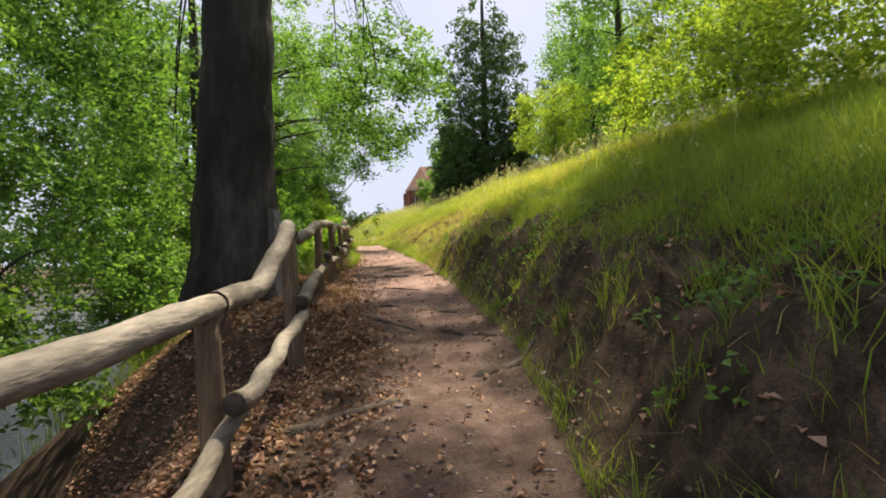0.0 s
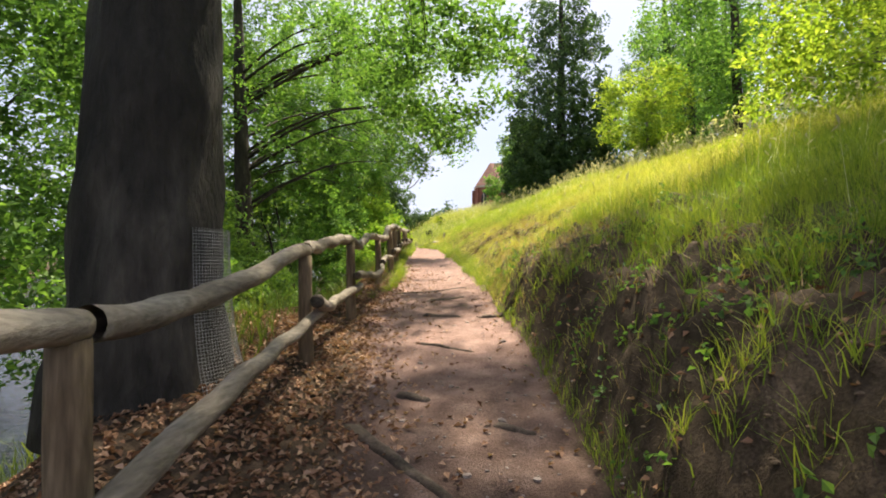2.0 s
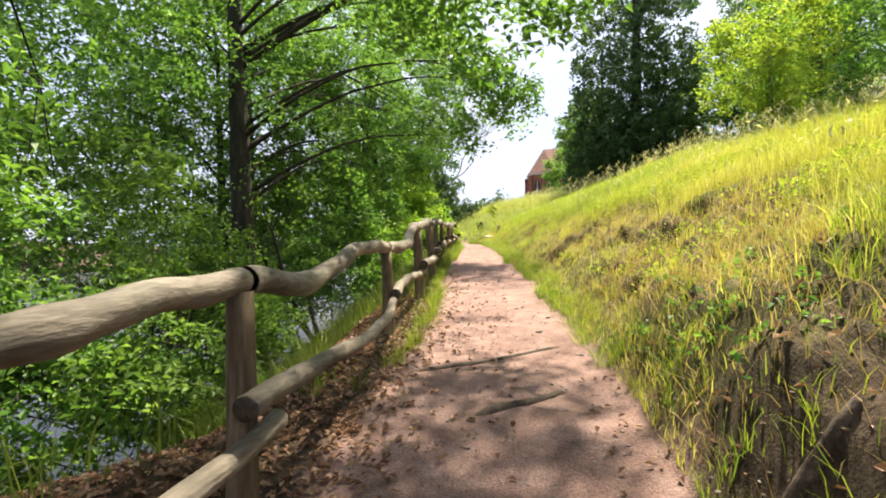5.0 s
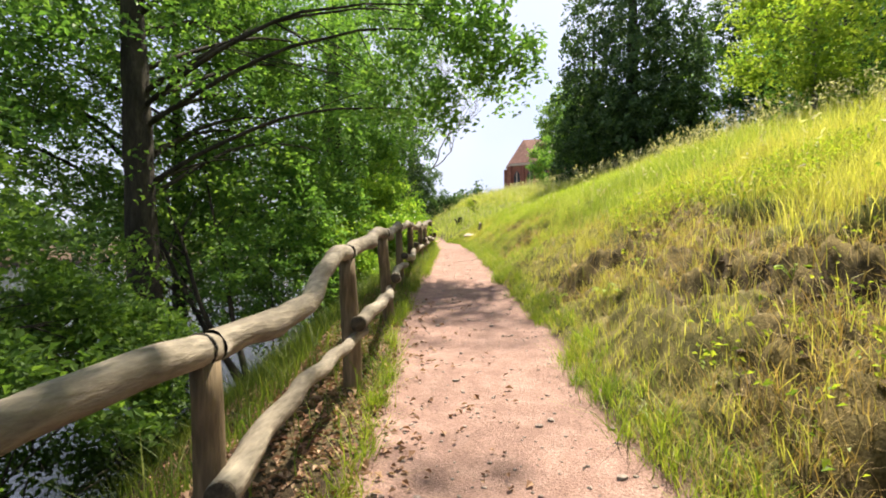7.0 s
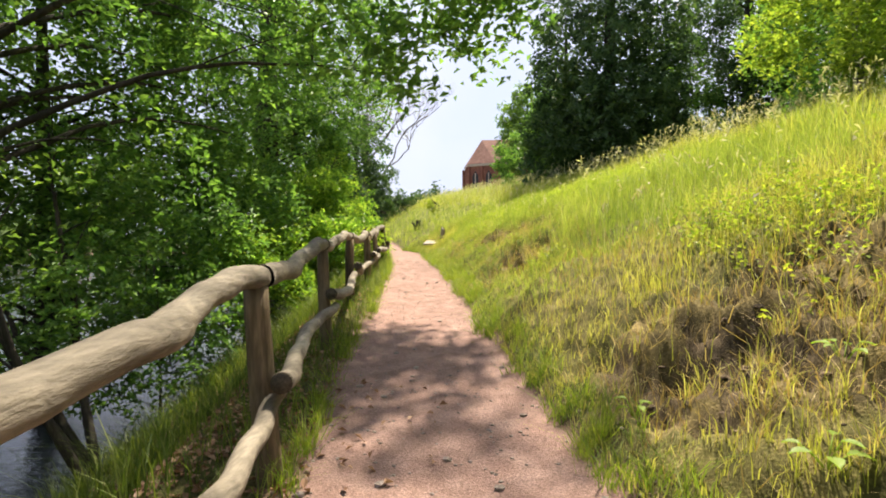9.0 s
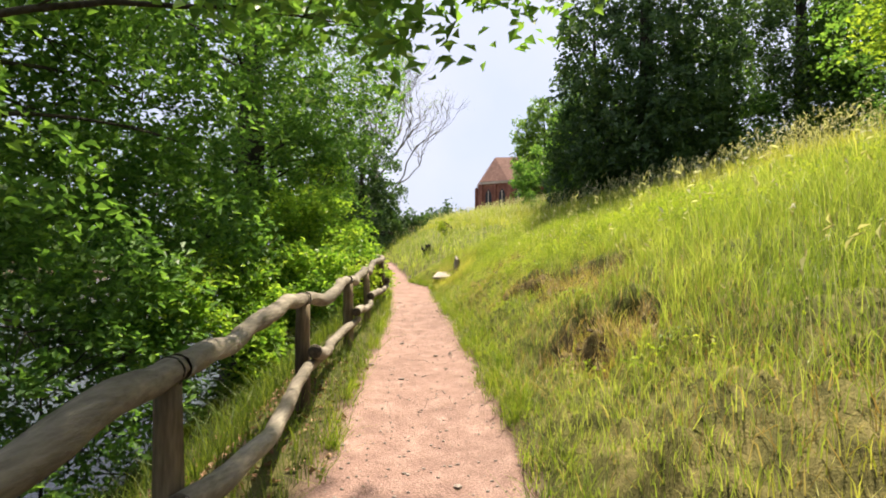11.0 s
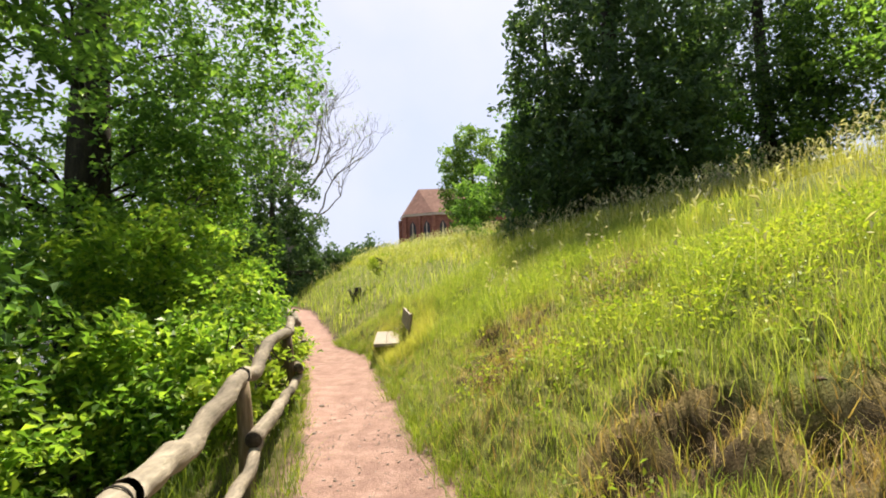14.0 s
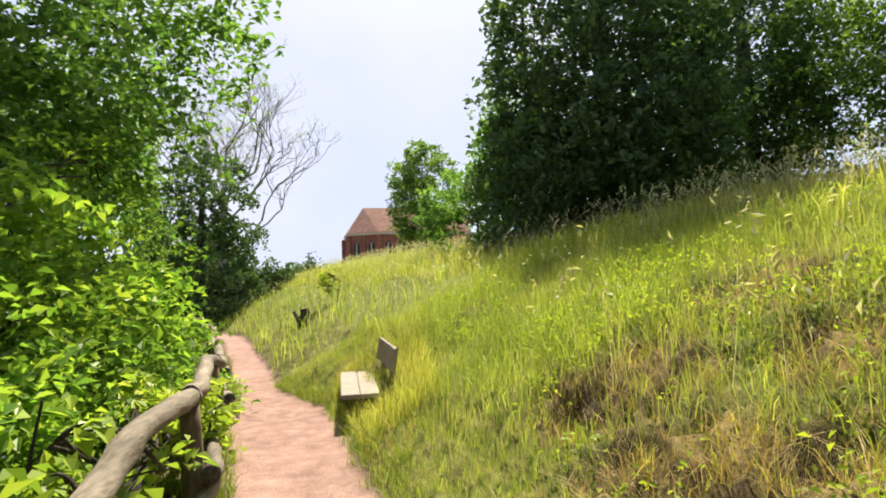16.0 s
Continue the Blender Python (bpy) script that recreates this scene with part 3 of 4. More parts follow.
build_tree("bank_tree", (-13.0, 26.0), (0, 0), 13, 0.26,
           [((-13.0, 26.0, 6.0), (4.0, 6.0, 7.0), 600)],
           LEAF_SHADE, BARK_DARK, "dark-leaved tree at the edge of the lake", size=0.18, count=28, spray=0.65, limbs=18, seed=8, limb_max=0.06)
build_tree("bank_tree", (-12.6, 24.2), (-0.5, 0), 12, 0.22,
           [((-12.2, 24.0, 7.6), (3.4, 3.6, 5.6), 560), ((-14.5, 20.0, 8.0), (2.6, 2.8, 5.2), 320)],
           LEAF_OLD_BEECH, BARK_DARK, "dark tree standing close behind the slender trunk", size=0.16, count=36, spray=0.6, limbs=14, seed=42, limb_max=0.06, gap=0.36)
build_tree("oak_tree", (-11.6, 34.3), (0.4, 0.0), 16, 0.60,
           [((-11.6, 33.5, 11.4), (5.0, 6.0, 6.2), 720), ((-8.2, 33.0, 10.2), (2.0, 4.2, 4.2), 280), ((-12.8, 30.5, 3.6), (3.4, 5.0, 3.6), 620), ((-9.6, 34.6, 6.2), (1.5, 2.4, 2.6), 200)],
           LEAF_BEECH, BARK_DARK, "large dark oak with drooping leafy boughs", size=0.16, count=34, spray=0.55, limbs=36, seed=9, limb_max=0.2, hollow=0.5)
build_tree("hazel_bush", (-7.9, 31.0), (0, 0), 3.4, 0.05,
           [((-8.0, 31.4, 3.1), (1.5, 3.8, 2.2), 400), ((-8.6, 34.0, 4.6), (1.2, 2.2, 2.2), 110), ((-7.8, 26.8, 1.9), (1.5, 2.4, 1.5), 170), ((-6.95, 29.2, 2.5), (0.8, 1.7, 1.3), 150), ((-10.3, 37.5, 3.2), (1.6, 3.4, 1.6), 160)],
           LEAF_HAZEL, BARK_DARK, "bright green hazel bush growing through the fence", size=0.12, count=44, spray=0.42, limbs=36, seed=10, category="bush", bare_to=0.02)
build_tree("bank_bush", (-5.4, 4.6), (0, 0), 1.8, 0.03,
           [((-5.4, 4.6, 0.4), (1.3, 2.8, 1.5), 190), ((-4.1, 4.2, -0.1), (0.8, 2.2, 0.8), 110)],
           LEAF_SHADE, BARK_DARK, "green bush on the slope below the fence", size=0.11, count=34, spray=0.36, limbs=14, seed=31, category="bush", bare_to=0.02)
build_tree("bank_bush", (-8.6, 24.0), (0, 0), 2.8, 0.03,
           [((-8.4, 23.6, 1.6), (1.4, 2.8, 1.7), 190)],
           LEAF_BEECH, BARK_DARK, "leafy bush on the steep lake bank", size=0.12, count=34, spray=0.4, limbs=14, seed=33, category="bush", bare_to=0.02)
build_tree("bank_bush", (-6.8, 12.5), (0, 0), 2.2, 0.03,
           [((-6.8, 12.5, 0.7), (1.3, 2.8, 1.4), 170)],
           LEAF_BEECH, BARK_DARK, "green bush low beside the water", size=0.12, count=34, spray=0.4, limbs=14, seed=34, category="bush", bare_to=0.02)
build_tree("waterside_bush", (-6.4, 13.2), (0, 0), 1.6, 0.04,
           [((-6.6, 13.8, 0.5), (1.6, 3.0, 1.6), 300), ((-8.8, 15.4, 2.4), (1.8, 2.4, 2.4), 240), ((-7.5, 17.2, 0.5), (1.3, 1.7, 1.6), 220), ((-8.7, 18.6, 1.0), (1.4, 1.5, 1.8), 220)],
           LEAF_SHADE, BARK_DARK, "dense dark bush on the slope above the water", size=0.12, count=36, spray=0.4, limbs=20, seed=11, category="bush", bare_to=0.02)
build_tree("hazel_shoot", (-6.1, 28.8), (0, 0), 1.2, 0.02,
           [((-5.75, 28.4, 2.95), (0.42, 0.8, 0.45), 46), ((-6.1, 31.0, 3.2), (0.42, 1.0, 0.45), 48)],
           LEAF_BRIGHT, BARK_DARK, "yellow-green hazel shoots reaching over the top rail", size=0.13, count=12, spray=0.2, limbs=12, seed=36, category="bush", bare_to=0.02)
build_tree("yellow_shrub", (-6.0, 43.2), (0, 0), 0.7, 0.02,
           [((-6.0, 43.2, float(land(-6.0, 43.2)) + 0.75), (0.6, 0.6, 0.5), 40)],
           HERB, BARK_DARK, "small yellow-flowering shrub behind the stump", size=0.09, count=14, spray=0.2, limbs=6, seed=37, category="bush", bare_to=0.02)
build_tree("dark_yew", (2.8, 42.0), (0, 0), 17, 0.35,
           [((2.8, 42.0, 12.0), (3.9, 3.9, 10.0), 820), ((2.8, 42.0, 8.0), (4.2, 4.0, 4.6), 360)],
           LEAF_DARK, BARK_DARK, "tall dense dark evergreen tree on the meadow brow", size=0.25, count=36, spray=0.7, limbs=16, seed=12, droop=0.7, hollow=0.1, gap=0.2)
build_tree("dark_yew", (10.9, 46.0), (0, 0), 16, 0.35,
           [((10.9, 46.0, 12.5), (3.4, 3.6, 8.0), 560)],
           LEAF_DARK, BARK_DARK, "dark broad tree behind the meadow brow", size=0.24, count=40, spray=0.9, limbs=16, seed=13, droop=0.6, hollow=0.1)
build_tree("brow_tree", (13.5, 41.0), (0, 0), 16, 0.30,
           [((13.5, 41.0, 12.0), (4.2, 4.2, 7.4), 620)],
           LEAF_SHADE, BARK_DARK, "tall leafy tree along the hill brow", size=0.22, count=38, spray=0.9, limbs=16, seed=14, hollow=0.2)
build_tree("brow_tree", (18.5, 34.0), (0, 0), 16, 0.30,
           [((18.0, 34.0, 13.0), (4.5, 4.5, 7.0), 360)],
           LEAF_SHADE, BARK_DARK, "tall leafy tree along the hill brow", size=0.24, count=38, spray=1.0, limbs=16, seed=15)
build_tree("young_maple", (5.6, 27.6), (0, 0), 4.2, 0.08,
           [((5.6, 27.6, 8.3), (2.2, 2.2, 2.3), 230)],
           LEAF_BRIGHT, BARK_GREY, "young bright green maple on the meadow brow", size=0.14, count=40, spray=0.5, limbs=12, seed=16)
build_tree("brow_shrub", (7.0, 12.5), (0, 0), 2.4, 0.06,
           [((6.4, 12.5, 5.2), (2.8, 3.0, 1.7), 260), ((6.0, 8.0, 4.2), (1.8, 2.4, 1.1), 130)],
           LEAF_BRIGHT, BARK_GREY, "sunlit yellow-green shrub above the bank", size=0.12, count=38, spray=0.45, limbs=14, seed=17, category="bush")
build_tree("brow_tree", (10.5, 17.5), (0.4, 0), 14, 0.2,
           [((10.5, 17.5, 11.0), (4.2, 4.2, 5.2), 420)],
           LEAF_BRIGHT, BARK_DARK, "sunlit tree with a bare slender stem on the brow", size=0.16, count=36, spray=0.75, limbs=18, seed=18)
build_tree("brow_tree", (8.0, 24.0), (-0.3, 0), 13, 0.18,
           [((8.0, 24.0, 12.0), (3.0, 3.4, 5.0), 340)],
           LEAF_BEECH, BARK_DARK, "slender tree with a thin dark stem on the brow", size=0.17, count=34, spray=0.75, limbs=16, seed=19)
build_tree("brow_tree", (9.0, 33.0), (0, 0), 13, 0.2,
           [((9.0, 33.0, 11.5), (3.4, 3.4, 5.6), 380)],
           LEAF_BEECH, BARK_DARK, "green tree with an open crown on the brow", size=0.18, count=36, spray=0.8, limbs=16, seed=29)
# second blob: unseen bough added only to cast shade on the bank
build_tree("overhanging_tree", (8.5, 9.0), (-0.8, 0.3), 11, 0.22,
           [((6.0, 11.0, 8.8), (2.8, 3.4, 1.5), 130), ((3.8, 10.8, 9.2), (2.4, 3.2, 1.1), 220)],
           LEAF_BEECH, BARK_DARK, "tree whose boughs reach out over the bank", size=0.12, count=38, spray=0.65, limbs=18, seed=20, limb_max=0.06)
build_tree("skirt_tree", (1.0, 44.5), (0, 0), 9, 0.2,
           [((0.6, 44.5, 9.6), (2.0, 2.2, 3.4), 200), ((6.9, 44.5, 10.0), (2.4, 2.4, 4.0), 240)],
           LEAF_BEECH, BARK_DARK, "mid-green leafy tree pressed against the dark evergreen", size=0.2, count=36, spray=0.6, limbs=10, seed=41, hollow=0.2, gap=0.3)
build_tree("brow_bush", (-0.7, 47.0), (0, 0), 3.0, 0.06,
           [((-0.5, 47.0, 7.8), (2.7, 2.2, 2.3), 230)],
           LEAF_BEECH, BARK_GREY, "rounded green bush on the hill", size=0.18, count=40, spray=0.5, limbs=12, seed=21, category="bush", hollow=0.2, gap=0.3)
build_tree("hill_tree", (0.2, 88.0), (0, 0), 11, 0.3,
           [((0.2, 88.0, 18.0), (4.4, 4.6, 7.5), 300)],
           LEAF_SHADE, BARK_DARK, "leafy tree standing before the church", size=0.4, count=38, spray=1.1, limbs=10, seed=22)
build_tree("dark_thicket", (-13.8, 54.0), (0, 0), 8, 0.3,
           [((-14.0, 54.0, 6.5), (3.4, 3.4, 6.5), 520), ((-11.2, 57.0, 4.6), (2.2, 2.4, 3.2), 220)],
           LEAF_DARK, BARK_DARK, "dark evergreen thicket where the path ends", size=0.24, count=40, spray=0.7, limbs=14, seed=23, droop=0.7, hollow=0.1, gap=0.25)
build_tree("thicket_tree", (-17.0, 47.0), (0, 0), 11, 0.25,
           [((-17.0, 47.0, 8.0), (4.0, 4.5, 7.5), 460)],
           LEAF_SHADE, BARK_DARK, "leafy tree closing the path's far end", size=0.22, count=38, spray=0.9, limbs=14, seed=24)


def sparse_tree(x, y, height, seed):
    """A half-bare tree: limbs that fork again and again, with few leaves."""
    r = random.Random(seed)
    z = float(land(x, y))
    t = thing("sparse_tree", (x, y, z), "half-bare tree with pale crooked branches", "tree")
    tips = []

    def grow(p, way, length, radius, level, pieces):
        q, pts = Vector(p), [tuple(p)]
        for _ in range(5):
            way = (way + Vector((r.gauss(0, 0.16), r.gauss(0, 0.16), r.gauss(0.06, 0.10)))).normalized()
            q = q + way * (length / 5)
            pts.append(tuple(q))
        pieces.append(tube(pts, np.linspace(radius, radius * 0.62, 6), 6 if level < 3 else 4))
        if level == 7:
            tips.append(tuple(q))
            return
        for _ in range(3 if level == 2 else 2):
            side = Vector((r.gauss(0, 1), r.gauss(0, 1), r.gauss(0.15, 0.5))).normalized()
            k = Vector(pts[r.choice((3, 4, 5))])
            grow(k, (way * 0.75 + side * 0.62).normalized(), length * r.uniform(0.62, 0.82), radius * 0.66, level + 1, pieces)

    pole("trunk", [(x, y, z - 0.3), (x + 0.1, y, z + height * 0.2), (x + 0.25, y, z + height * 0.42)], [0.42, 0.34, 0.28], BARK_GREY, t, 10)
    for k in range(9):
        pieces = []
        a = k * 2.4 + 0.4
        low = Vector((x + 0.2, y, z + height * (0.16 + 0.032 * k)))
        grow(low, Vector((math.cos(a) * 0.55, math.sin(a) * 0.55, 0.8)).normalized(), height * 0.24, 0.13, 1, pieces)
        v, f = joined(pieces)
        mesh_object("limb", v, tris_of(f), BARK_GREY, t, "", True)
    p, nrm, sz = sprays(np.array(tips), 0.7, 3, 0.13, 0.6)
    v, f = leaf_cloud(p, nrm, sz)
    mesh_object("crown", v, f, LEAF_BRIGHT, t)


sparse_tree(-18.3, 72.0, 22, 4)


def far_woods(name, label, rows):
    """Distant tree line: clumps of leaves."""
    t = thing(name, rows[0][0], label, "woods")
    cs = np.concatenate([in_blob(c, r, n, 0.5, 0.35, k + 70, 0.12) for k, (c, r, n) in enumerate(rows)])
    p, nrm, sz = sprays(cs, 3.2, 30, 1.1, 0.7, 0.4)
    v, f = leaf_cloud(p, nrm, sz, 0.8)
    ob = mesh_object("leaf_mass", v, f, LEAF_FAR, t)
    ob["kind"] = "stuff"


r0 = random.Random(8)
far_woods("far_shore_woods", "hazy green woods along the far lake shore", [((-105 + r0.uniform(-6, 6), -20 + 14 * k, 7 + r0.uniform(-2, 3)), (9, 10, 9), 45) for k in range(16)])
far_woods("hill_woods", "distant woods below the church hill", [((-34 + 9 * k + r0.uniform(-2, 2), 190 + r0.uniform(-8, 8), 14), (8, 8, 7), 60) for k in range(5)])
far_woods("path_end_woods", "green wood where the path bends away", [((-24 - 3 * k, 78 + 12 * k, 7), (6, 6, 7), 70) for k in range(4)])


# ---- the trunk's wire mesh ----
def wire_guard():
    x, y = -2.43, 6.75
    z0 = float(land(x, y)) - 0.1
    pieces = []
    rad = lambda z: 0.53 + 0.2 * math.exp(-max(z - z0, 0) / 0.35)
    a0, a1 = math.radians(-24), math.radians(72)
    for k in range(52):
        z = z0 + 0.05 + k * 0.0225
        an = np.linspace(a0, a1, 30)
        pieces.append(tube(np.stack([x + 0.03 + rad(z) * np.cos(an), y + rad(z) * np.sin(an), np.full(30, z)], 1), 0.0013, 4))
    for k in range(40):
        an = a0 + (a1 - a0) * k / 39
        zs = np.linspace(z0, z0 + 1.22, 10)
        pieces.append(tube([(x + 0.03 + rad(z) * math.cos(an), y + rad(z) * math.sin(an), z) for z in zs], 0.0013, 4))
    v, f = joined(pieces)
    ob = mesh_object("trunk_wire_mesh", v, tris_of(f), WIRE)
    tagged(ob, "galvanised wire mesh wrapped round the beech trunk", "tree guard")


wire_guard()


# ---- grass and herbs ----
def blades(p, height, width, lean, mat, name, label, category="grass"):
    """Bent blades of three triangles."""
    n = len(p)
    th = rng.uniform(0, 2 * np.pi, n)
    side = np.stack([np.cos(th), np.sin(th), np.zeros(n)], 1) * (width * 0.5)[:, None]
    bend = rng.normal(0, 1, (n, 3)) * np.array([1, 1, 0]) * (lean * height)[:, None]
    mid = p + bend * 0.3 + np.array([0, 0, 1.0]) * (height * 0.6)[:, None]
    tip = p + bend + np.array([0, 0, 1.0]) * (height * 0.97)[:, None]
    v = np.stack([p - side, p + side, mid - side * 0.7, mid + side * 0.7, tip], 1).reshape(-1, 3)
    i = np.arange(n)[:, None] * 5
    f = np.concatenate([i + [0, 1, 3], i + [0, 3, 2], i + [2, 3, 4]])
    ob = mesh_object(name, v, f, mat)
    return tagged(ob, label, category, kind="stuff")


def scatter(n, y0, y1, d0, d1, keep, side=1, power=1.0):
    """Points on the land between the distances d0 and d1 from the path's edge."""
    y = rng.uniform(y0, y1, n)
    d = d0 + (d1 - d0) * rng.uniform(0, 1, n) ** power
    x = centre(y) + side * (half_width(y) + d)
    ok = rng.uniform(0, 1, n) < keep(x, y, d)
    x, y, d = x[ok], y[ok], d[ok]
    return np.stack([x, y, land(x, y) - 0.02], 1), d


def clumps(x, y, d):
    """Grass stands in tufts on the lower bank and closes up above it."""
    low = step(10.5, 13, y) * (1 - 0.75 * step(20, 23, y)) * (1 - step(1.4, 3.0, d + 2.0 * fbm(x * 0.7, y * 0.7, 57)))
    tuft = step(0.5, 0.72, value_noise(x * 5.5, y * 5.5, 71)) * step(0.25, 0.6, value_noise(x * 1.7, y * 1.7, 74))
    return (1 - low) * (0.55 + 0.6 * value_noise(x * 2.2, y * 2.2, 70)) + low * (0.32 + 1.0 * tuft)


def meadow():
    p, d = scatter(250000, -3, 36, 0.02, 5.5, lambda x, y, d: (1 - 0.93 * bald(x, y, d)) * clumps(x, y, d), 1, 1.25)
    tall = 0.10 + 0.20 * step(0.2, 1.6, d) * (0.4 + value_noise(p[:, 0] * 0.8, p[:, 1] * 0.8, 72))
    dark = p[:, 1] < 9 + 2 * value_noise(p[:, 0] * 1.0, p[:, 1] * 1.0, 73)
    h = tall * rng.uniform(0.55, 1.35, len(p))
    w = rng.uniform(0.003, 0.008, len(p))
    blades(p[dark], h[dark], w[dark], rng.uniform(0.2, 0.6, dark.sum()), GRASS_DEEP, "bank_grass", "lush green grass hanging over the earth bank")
    fresh = ~dark & (p[:, 1] + 3 * fbm(p[:, 0], p[:, 1], 76) > 20.5)
    dry = ~dark & ~fresh
    blades(p[dry], h[dry], w[dry], rng.uniform(0.15, 0.5, dry.sum()), GRASS, "meadow_grass", "sunlit yellowish meadow grass on the slope")
    blades(p[fresh], h[fresh], w[fresh], rng.uniform(0.15, 0.5, fresh.sum()), GRASS_GREEN, "green_meadow_grass", "fresh green meadow grass on the slope")
    p, d = scatter(54000, 8, 75, 4.5, 24, lambda x, y, d: 0.9 + 0 * d, 1, 1.4)
    blades(p, rng.uniform(0.2, 0.5, len(p)), rng.uniform(0.008, 0.017, len(p)), rng.uniform(0.15, 0.45, len(p)), GRASS, "upper_meadow_grass", "meadow grass reaching up to the brow")
    p, d = scatter(26000, 0, 75, 0.02, 12, lambda x, y, d: 0.9 * step(34, 38, y) + 0 * d, 1)
    blades(p, rng.uniform(0.2, 0.6, len(p)), rng.uniform(0.015, 0.03, len(p)), rng.uniform(0.15, 0.45, len(p)), GRASS_GREEN, "far_meadow_grass", "meadow grass beside the far path")
    # dry stalks and straw on the bank
    p, d = scatter(90000, 9.5, 36, 0.05, 4.2, lambda x, y, d: 0.12 + 0.4 * step(0.05, 0.25, fbm(x * 0.9, y * 0.9, 81) + 0.1) + (0.22 + 0.4 * (y > 20)) * bald(x, y, d) * (y > 11), 1)
    blades(p, rng.uniform(0.05, 0.24, len(p)), rng.uniform(0.003, 0.007, len(p)), rng.uniform(0.4, 1.3, len(p)), STRAW, "dry_grass", "dry straw-coloured grass on the bank")
    # flowering stalks along the brow
    p, d = scatter(14000, 6, 60, 1.5, 20, lambda x, y, d: 0.25 + 0.75 * step(4, 9, d), 1)
    h = rng.uniform(0.35, 0.85, len(p))
    bend = rng.normal(0, 0.12, (len(p), 3)) * np.array([1, 1, 0])
    tops = p + bend + np.array([0, 0, 1.0]) * h[:, None]
    v = np.stack([p - [0.003, 0, 0], p + [0.003, 0, 0], tops], 1).reshape(-1, 3)
    i = np.arange(len(p))[:, None] * 3
    heads = [leaf_cloud(tops + bend * k * 0.25 - np.array([0, 0, 0.05 * k]), np.stack([rng.normal(size=len(p)), rng.normal(size=len(p)), 0.2 * np.ones(len(p))], 1), rng.uniform(0.05, 0.12, len(p)), 0.22) for k in (0, 1, 2)]
    v, f = joined([(v, i + [0, 1, 2])] + heads)
    tagged(mesh_object("seeding_grass", v, f, SEEDHEAD), "pale seed heads of tall grass along the brow", "grass", kind="stuff")
    # broad-leaved herbs
    p, d = scatter(24000, 9, 36, 0.4, 6, lambda x, y, d: step(0.02, 0.2, fbm(x * 0.6, y * 0.6, 91) - 0.03 + 0.10 * step(1.2, 1.8, d) * (1 - step(3, 4, d)) * step(14, 17, y)) * (1 - 0.8 * bald(x, y, d)), 1)
    p = p + np.array([0, 0, 1.0]) * rng.uniform(0.08, 0.3, len(p))[:, None]
    q, nrm, sz = sprays(p, 0.16, 7, 0.04, 0.5)
    v, f = leaf_cloud(q, nrm, sz, 0.6)
    tagged(mesh_object("meadow_herbs", v, f, HERB), "yellow-green broad-leaved herbs among the grass", "herbs", kind="stuff")
    p, d = scatter(1700, -1, 12, 0.15, 2.4, lambda x, y, d: step(0.0, 0.2, fbm(x * 1.1, y * 1.1, 95)), 1)
    p = p + np.array([0, 0, 1.0]) * rng.uniform(0.03, 0.14, len(p))[:, None]
    q, nrm, sz = sprays(p, 0.12, 6, 0.045, 0.6)
    v, f = leaf_cloud(q, nrm, sz, 0.75)
    tagged(mesh_object("bank_herbs", v, f, LEAF_OLD_BEECH), "small green herbs rooted in the shaded bank", "herbs", kind="stuff")
    # tufts along the edges of the tread and on the cut bank
    y = rng.uniform(-2, 36, 900)
    side = np.where(rng.uniform(0, 1, 900) < 0.65, 1, -1)
    off = np.where(y < 12, rng.uniform(0.0, 1.5, 900), rng.uniform(-0.06, 0.25, 900))
    x = centre(y) + side * (half_width(y) + np.where(side > 0, off, np.abs(off) * 0.4))
    ok = (side > 0) | (y > 11)
    q = np.repeat(np.stack([x, y], 1)[ok], 26, 0)
    q = q + rng.normal(0, 0.035, q.shape)
    q = np.column_stack([q, land(q[:, 0], q[:, 1]) - 0.02])
    blades(q, rng.uniform(0.06, 0.26, len(q)), rng.uniform(0.003, 0.008, len(q)), rng.uniform(0.4, 1.0, len(q)), GRASS_DEEP, "edge_tufts", "grass tufts along the edges of the path")
    p, d = scatter(2600, -1, 12, 0.1, 1.8, lambda x, y, d: bald(x, y, d), 1)
    blades(p + np.array([0, 0, 0.03]), rng.uniform(0.03, 0.12, len(p)), rng.uniform(0.002, 0.005, len(p)), rng.uniform(0.8, 2.6, len(p)), STRAW, "bank_rootlets", "dry rootlets and straws on the bare bank")
    p, d = scatter(16000, -2, 11.5, 0.9, 2.3, lambda x, y, d: step(0.3, 0.7, value_noise(x * 1.6, y * 1.6, 79)), 1)
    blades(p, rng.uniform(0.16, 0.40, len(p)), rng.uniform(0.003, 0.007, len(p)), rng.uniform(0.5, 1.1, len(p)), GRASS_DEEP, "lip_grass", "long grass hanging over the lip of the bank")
    p, d = scatter(700, 11, 30, 0.1, 2.6, lambda x, y, d: bald(x, y, d), 1)
    q = np.repeat(p[:, :2], 34, 0) + rng.normal(0, 0.045, (34 * len(p), 2))
    q = np.column_stack([q, land(q[:, 0], q[:, 1]) - 0.02])
    hay = rng.uniform(0, 1, len(q)) < 0.6
    blades(q[hay], rng.uniform(0.05, 0.18, hay.sum()), rng.uniform(0.003, 0.006, hay.sum()), rng.uniform(0.7, 1.6, hay.sum()), STRAW, "hay_tufts", "matted dry tufts on the crumbling bank")
    blades(q[~hay], rng.uniform(0.08, 0.26, (~hay).sum()), rng.uniform(0.003, 0.007, (~hay).sum()), rng.uniform(0.3, 0.7, (~hay).sum()), GRASS, "fresh_tufts", "fresh tufts of grass on the crumbling bank")
    # lake side
    p, d = scatter(26000, 9, 40, 0.05, 1.7, lambda x, y, d: step(12.5, 18, y) * (0.35 + 0.65 * value_noise(x * 1.5, y * 1.5, 75)), -1)
